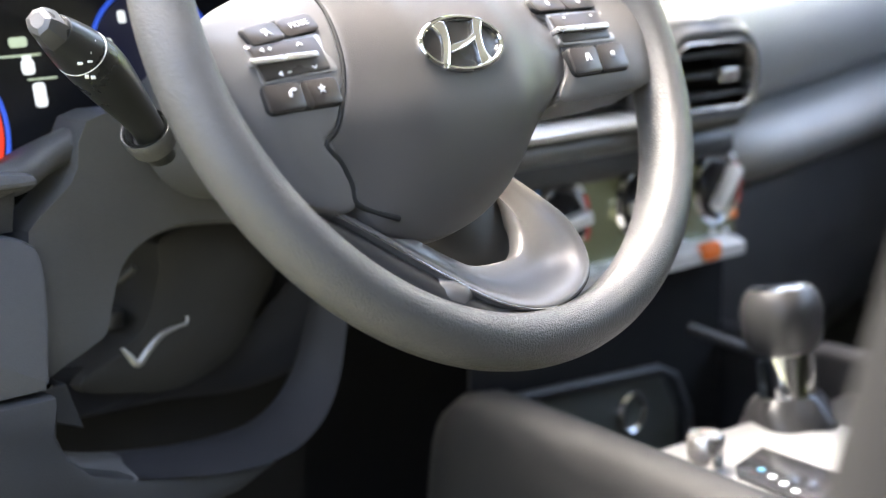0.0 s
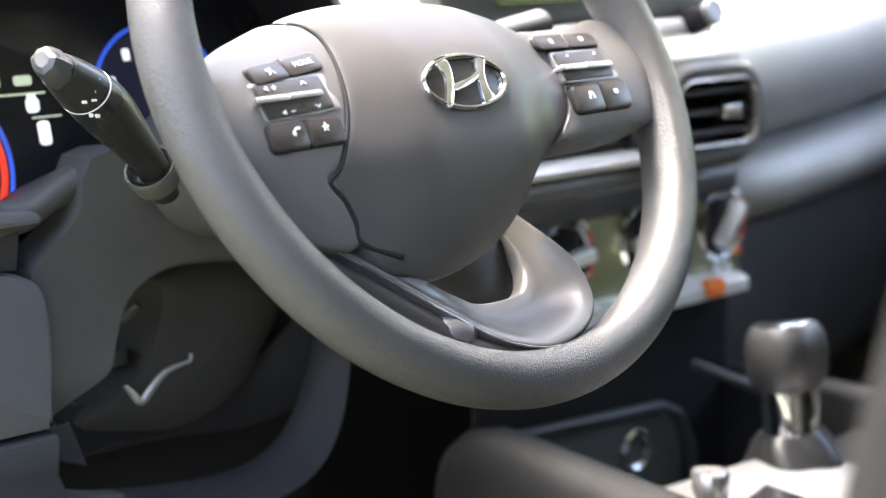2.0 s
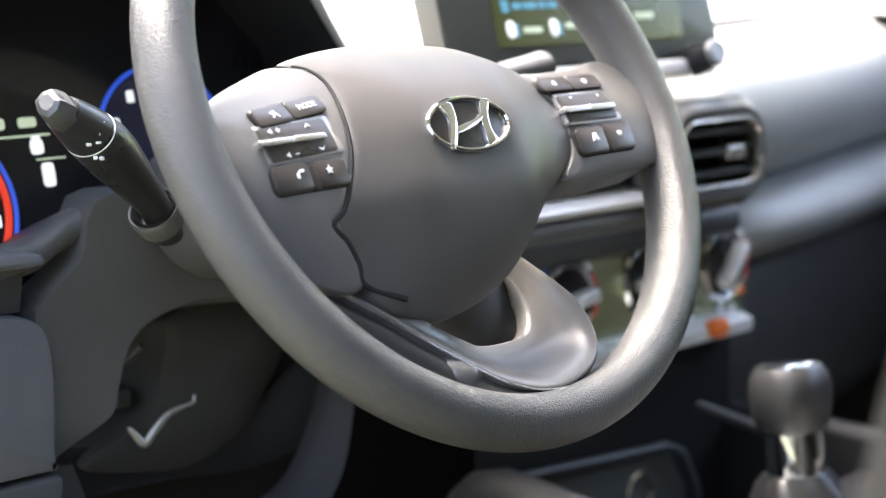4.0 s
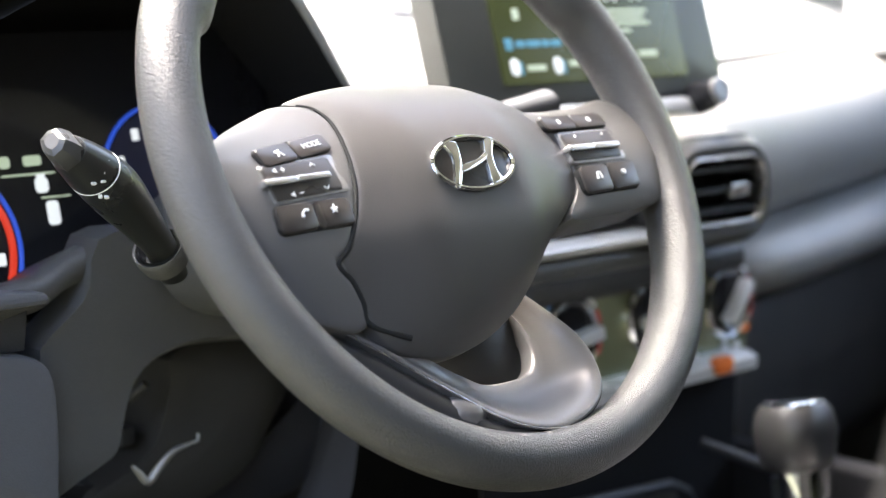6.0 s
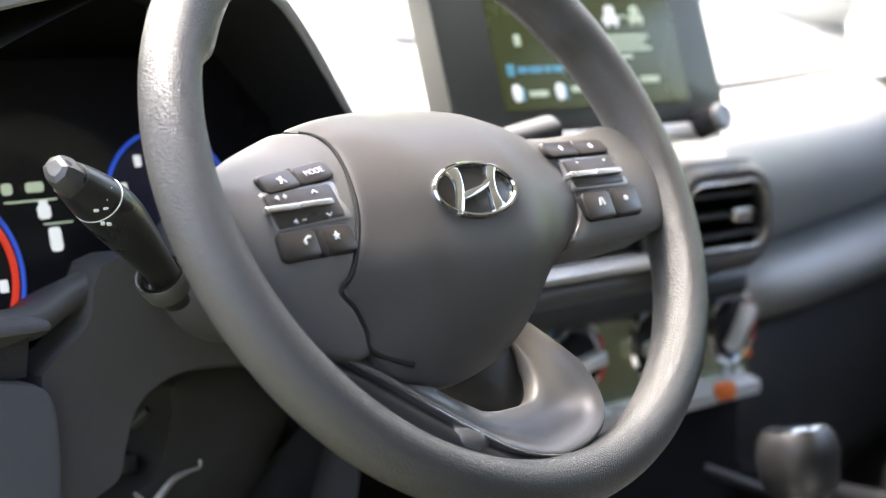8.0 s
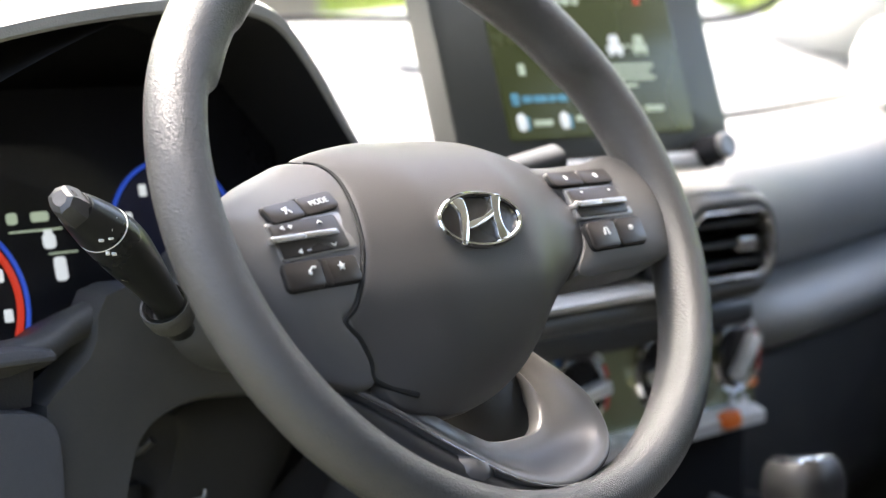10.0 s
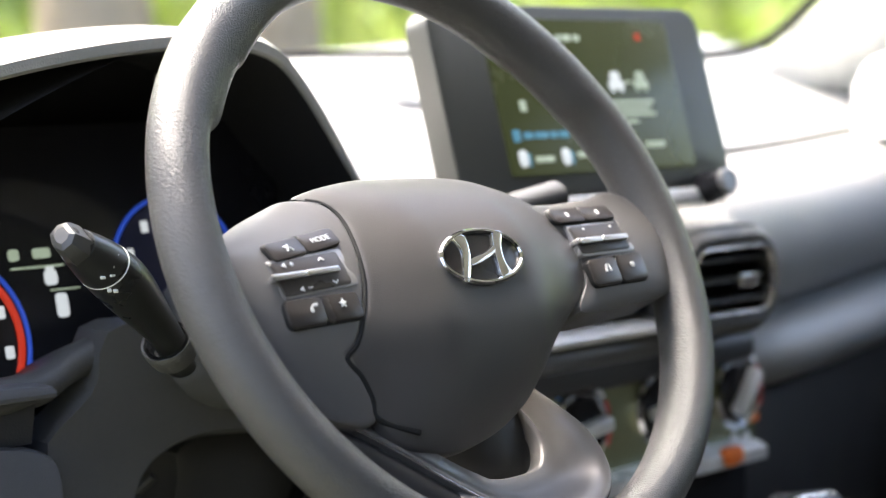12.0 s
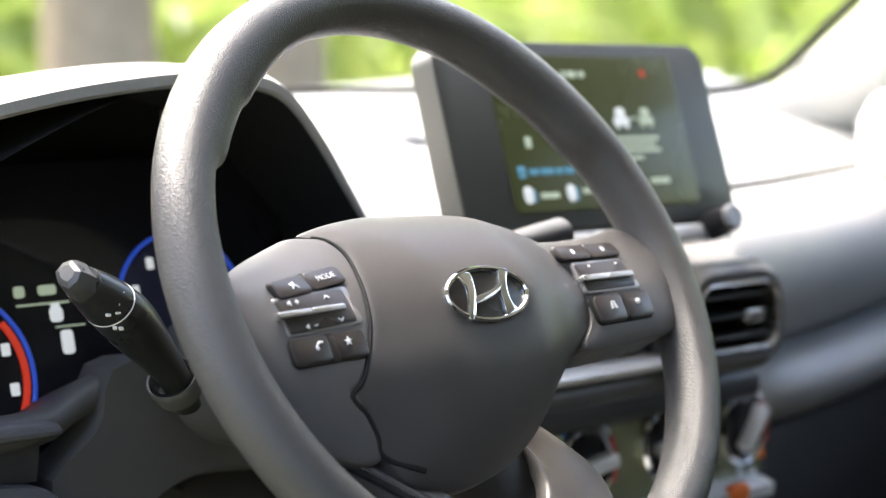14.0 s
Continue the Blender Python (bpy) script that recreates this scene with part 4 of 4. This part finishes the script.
for z, w, h, r in ((0.062, 0.036, 0.036, 0.016), (0.066, 0.046, 0.044, 0.018), (0.074, 0.0535, 0.050, 0.020), (0.092, 0.056, 0.052, 0.020), (0.103, 0.052, 0.049, 0.020), (0.109, 0.044, 0.042, 0.018)):
    kn.append([lean @ Vector((x, y, z)) for x, y in rounded(w, h, r, 6)])
part("knob", loft(kn), "leather", gear)
part("knob_top", slab(rounded(0.040, 0.038, 0.016, 6), 0.107, 0.1115, 0.002, lean), "chrome", gear, "polished top plate")

# ---- driver seat ----
seat = thing("driver_seat", pose(-0.38, -0.55, 0.55), "grey fabric driver seat beside the open door", "car seat")
bol = []
for z in np.linspace(0.60, 1.25, 14):
    y = -0.430 - 0.235 * (z - 0.917)
    bol.append([(-0.640 + px_, y - 0.075 + py_, z) for px_, py_ in rounded(0.11, 0.15, 0.045, 6)])
part("side_bolster", loft(bol), "seat", seat)
bk = []
for z in np.linspace(0.60, 1.25, 8):
    y = -0.49 - 0.235 * (z - 0.917)
    bk.append([(-0.37 + px_, y - 0.07 + py_, z) for px_, py_ in rounded(0.46, 0.12, 0.04, 5)])
part("backrest", loft(bk), "seat", seat)

# ---- car shell ----
shell = thing("car_body", pose(0, 0, 0.3), "car body with pale pillars and unseen roof and rear that block daylight", "car")
part("floor_pan", block((-0.72, -1.8, 0.30), (0.74, 0.85, 0.36), 0.01), "carpet", shell)
# Black firewall paints in the dark of the driver's footwell.
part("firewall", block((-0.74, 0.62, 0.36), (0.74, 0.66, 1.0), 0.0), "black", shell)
# Unseen roof, sized to shape the daylight that reaches the wheel.
roof = []
for y, dz, half in ((0.0, 0.045, 0.66), (-0.15, 0.02, 0.74), (-0.35, 0.0, 0.76), (-1.0, 0.0, 0.76), (-1.9, 0.06, 0.76)):
    low = [(x * half, y, 1.52 - 0.05 * x * x - dz) for x in np.linspace(-1, 1, 13)]
    roof.append(low + [(x, y_, z + 0.04) for x, y_, z in low[::-1]])
part("roof", loft(roof), "headliner", shell)
part("passenger_door", block((0.70, -1.1, 0.36), (0.76, 0.62, 1.02), 0.02), "dark", shell)
# Unseen windowless rear body, added to cut daylight from behind.
part("unseen_rear_wall", block((-0.74, -1.9, 0.36), (0.76, -1.85, 1.50), 0.0), "dark", shell)
part("unseen_rear_side", block((-0.78, -1.88, 0.36), (-0.72, -0.56, 1.50), 0.02), "dark", shell)
part("unseen_right_side", block((0.70, -1.88, 0.36), (0.76, -1.1, 1.50), 0.02), "dark", shell)
for sx in (1, -1):
    pil = []
    for f in np.linspace(0, 1, 9):
        x, y, z = 0.615 - 0.03 * f, 0.52 - 0.56 * f, 1.035 + 0.42 * f
        pil.append([((x + a) * sx, y + b, z + c) for a, b, c in ((-0.012, 0.02, 0), (-0.02, 0.0, -0.004), (0.0, -0.05, -0.012), (0.06, -0.09, -0.01), (0.11, -0.03, 0.01), (0.06, 0.04, 0.02))])
    part("windscreen_pillar", loft(pil), "pillar", shell, "pale pillar trim")
sealing = [(-0.30, 0.665, 1.076), (-0.05, 0.662, 1.077), (0.20, 0.630, 1.079), (0.42, 0.570, 1.081), (0.55, 0.515, 1.080)] + [(0.593 - 0.03 * f, 0.545 - 0.56 * f, 1.038 + 0.42 * f) for f in np.linspace(0.14, 0.9, 7)]
part("windscreen_seal", tube(spline(sealing, 3, closed=False), 0.006, 8), "black", shell)
pane = part("windscreen", loft([[(x, y - 0.10 * (x / 0.6) ** 2, z) for x in np.linspace(-0.60, 0.60, 13)] for y, z in ((0.76, 1.03), (0.50, 1.18), (0.20, 1.36), (0.0, 1.47))], closed=False), "glass", shell, "clear windscreen glass")
pane.visible_shadow = False
part("pillar_foot", dome(rounded(0.22, 0.10, 0.04, 6), -0.05, 0.0, 0.035, (0, 0), place=pose(0.62, 0.28, 1.05, 0, 0, 0)), "pillar", shell)
part("bonnet", loft([[(x, y, z - 0.06 * (x / 0.8) ** 2) for x in np.linspace(-0.8, 0.8, 11)] for y, z in ((0.78, 1.02), (1.1, 1.0), (1.5, 0.93), (1.7, 0.80))], closed=False), "paint", shell)

# ---- outside ----
bm = bmesh.new()
bmesh.ops.create_grid(bm, x_segments=40, y_segments=40, size=400)
ground = tagged(part("ground", bm, "grass"), "pale dry grass reaching far off", "ground", kind="structure")


def tree(x, y, r, h, seed):
    rnd = random.Random(seed)
    t = thing("tree", pose(x, y, 0), "broad brown tree trunk with fresh green leaves", "tree", "trees beyond the windscreen")
    path = [(x + rnd.uniform(-0.03, 0.03), y, h * k / 6 - 0.1) for k in range(7)]
    part("trunk", tube(path, [r * (1.25 - 0.09 * k) for k in range(7)], 14, up=(0, 1, 0)), "bark", t)
    bm = bmesh.new()
    for k in range(700):
        a, q, zz = rnd.uniform(0, 6.283), rnd.uniform(0.2, 1) ** 0.5 * 2.4, rnd.uniform(-1.2, 1.6)
        c = Vector((x + q * math.cos(a), y + q * math.sin(a), h + 0.4 + zz * (1.2 - 0.3 * q)))
        e = Euler((rnd.uniform(0, 3), rnd.uniform(0, 3), rnd.uniform(0, 6)))
        s = rnd.uniform(0.10, 0.2)
        vs = [bm.verts.new(c + e.to_matrix() @ Vector(p) * s) for p in ((-1, 0, 0), (0, -0.5, 0.1), (1, 0, 0), (0, 0.5, 0.1))]
        bm.faces.new(vs)
    part("crown", bm, "leaf", t)


for k, (x, y, r) in enumerate(((3.60, 5.85, 0.23), (4.25, 5.40, 0.15), (2.0, 9.5, 0.2), (-1.5, 10.5, 0.22), (12.0, 3.0, 0.22))):
    tree(x, y, r, 3.4, k)
rnd = random.Random(5)
bm = bmesh.new()
for k in range(24000):
    # Leaves past 105 degrees: unseen ring added to cut low sky light.
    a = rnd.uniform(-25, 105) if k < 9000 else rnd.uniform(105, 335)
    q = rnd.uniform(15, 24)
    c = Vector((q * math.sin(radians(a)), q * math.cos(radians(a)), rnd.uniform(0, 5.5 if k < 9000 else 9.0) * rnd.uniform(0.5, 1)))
    e = Euler((rnd.uniform(0, 3), rnd.uniform(0, 3), rnd.uniform(0, 6)))
    s = rnd.uniform(0.25, 0.5)
    bm.faces.new([bm.verts.new(c + e.to_matrix() @ Vector(p) * s) for p in ((-1, 0, 0), (0, -0.6, 0.15), (1, 0, 0), (0, 0.6, 0.15))])
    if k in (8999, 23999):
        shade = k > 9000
        tagged(part("hedge", bm, "leaf_unseen" if shade else "leaf_b"), "grey unseen leaf ring added to block the low sky" if shade else "bright green hedge and bushes far off", "hedge", kind="stuff")
        bm = bmesh.new()
bm.free()
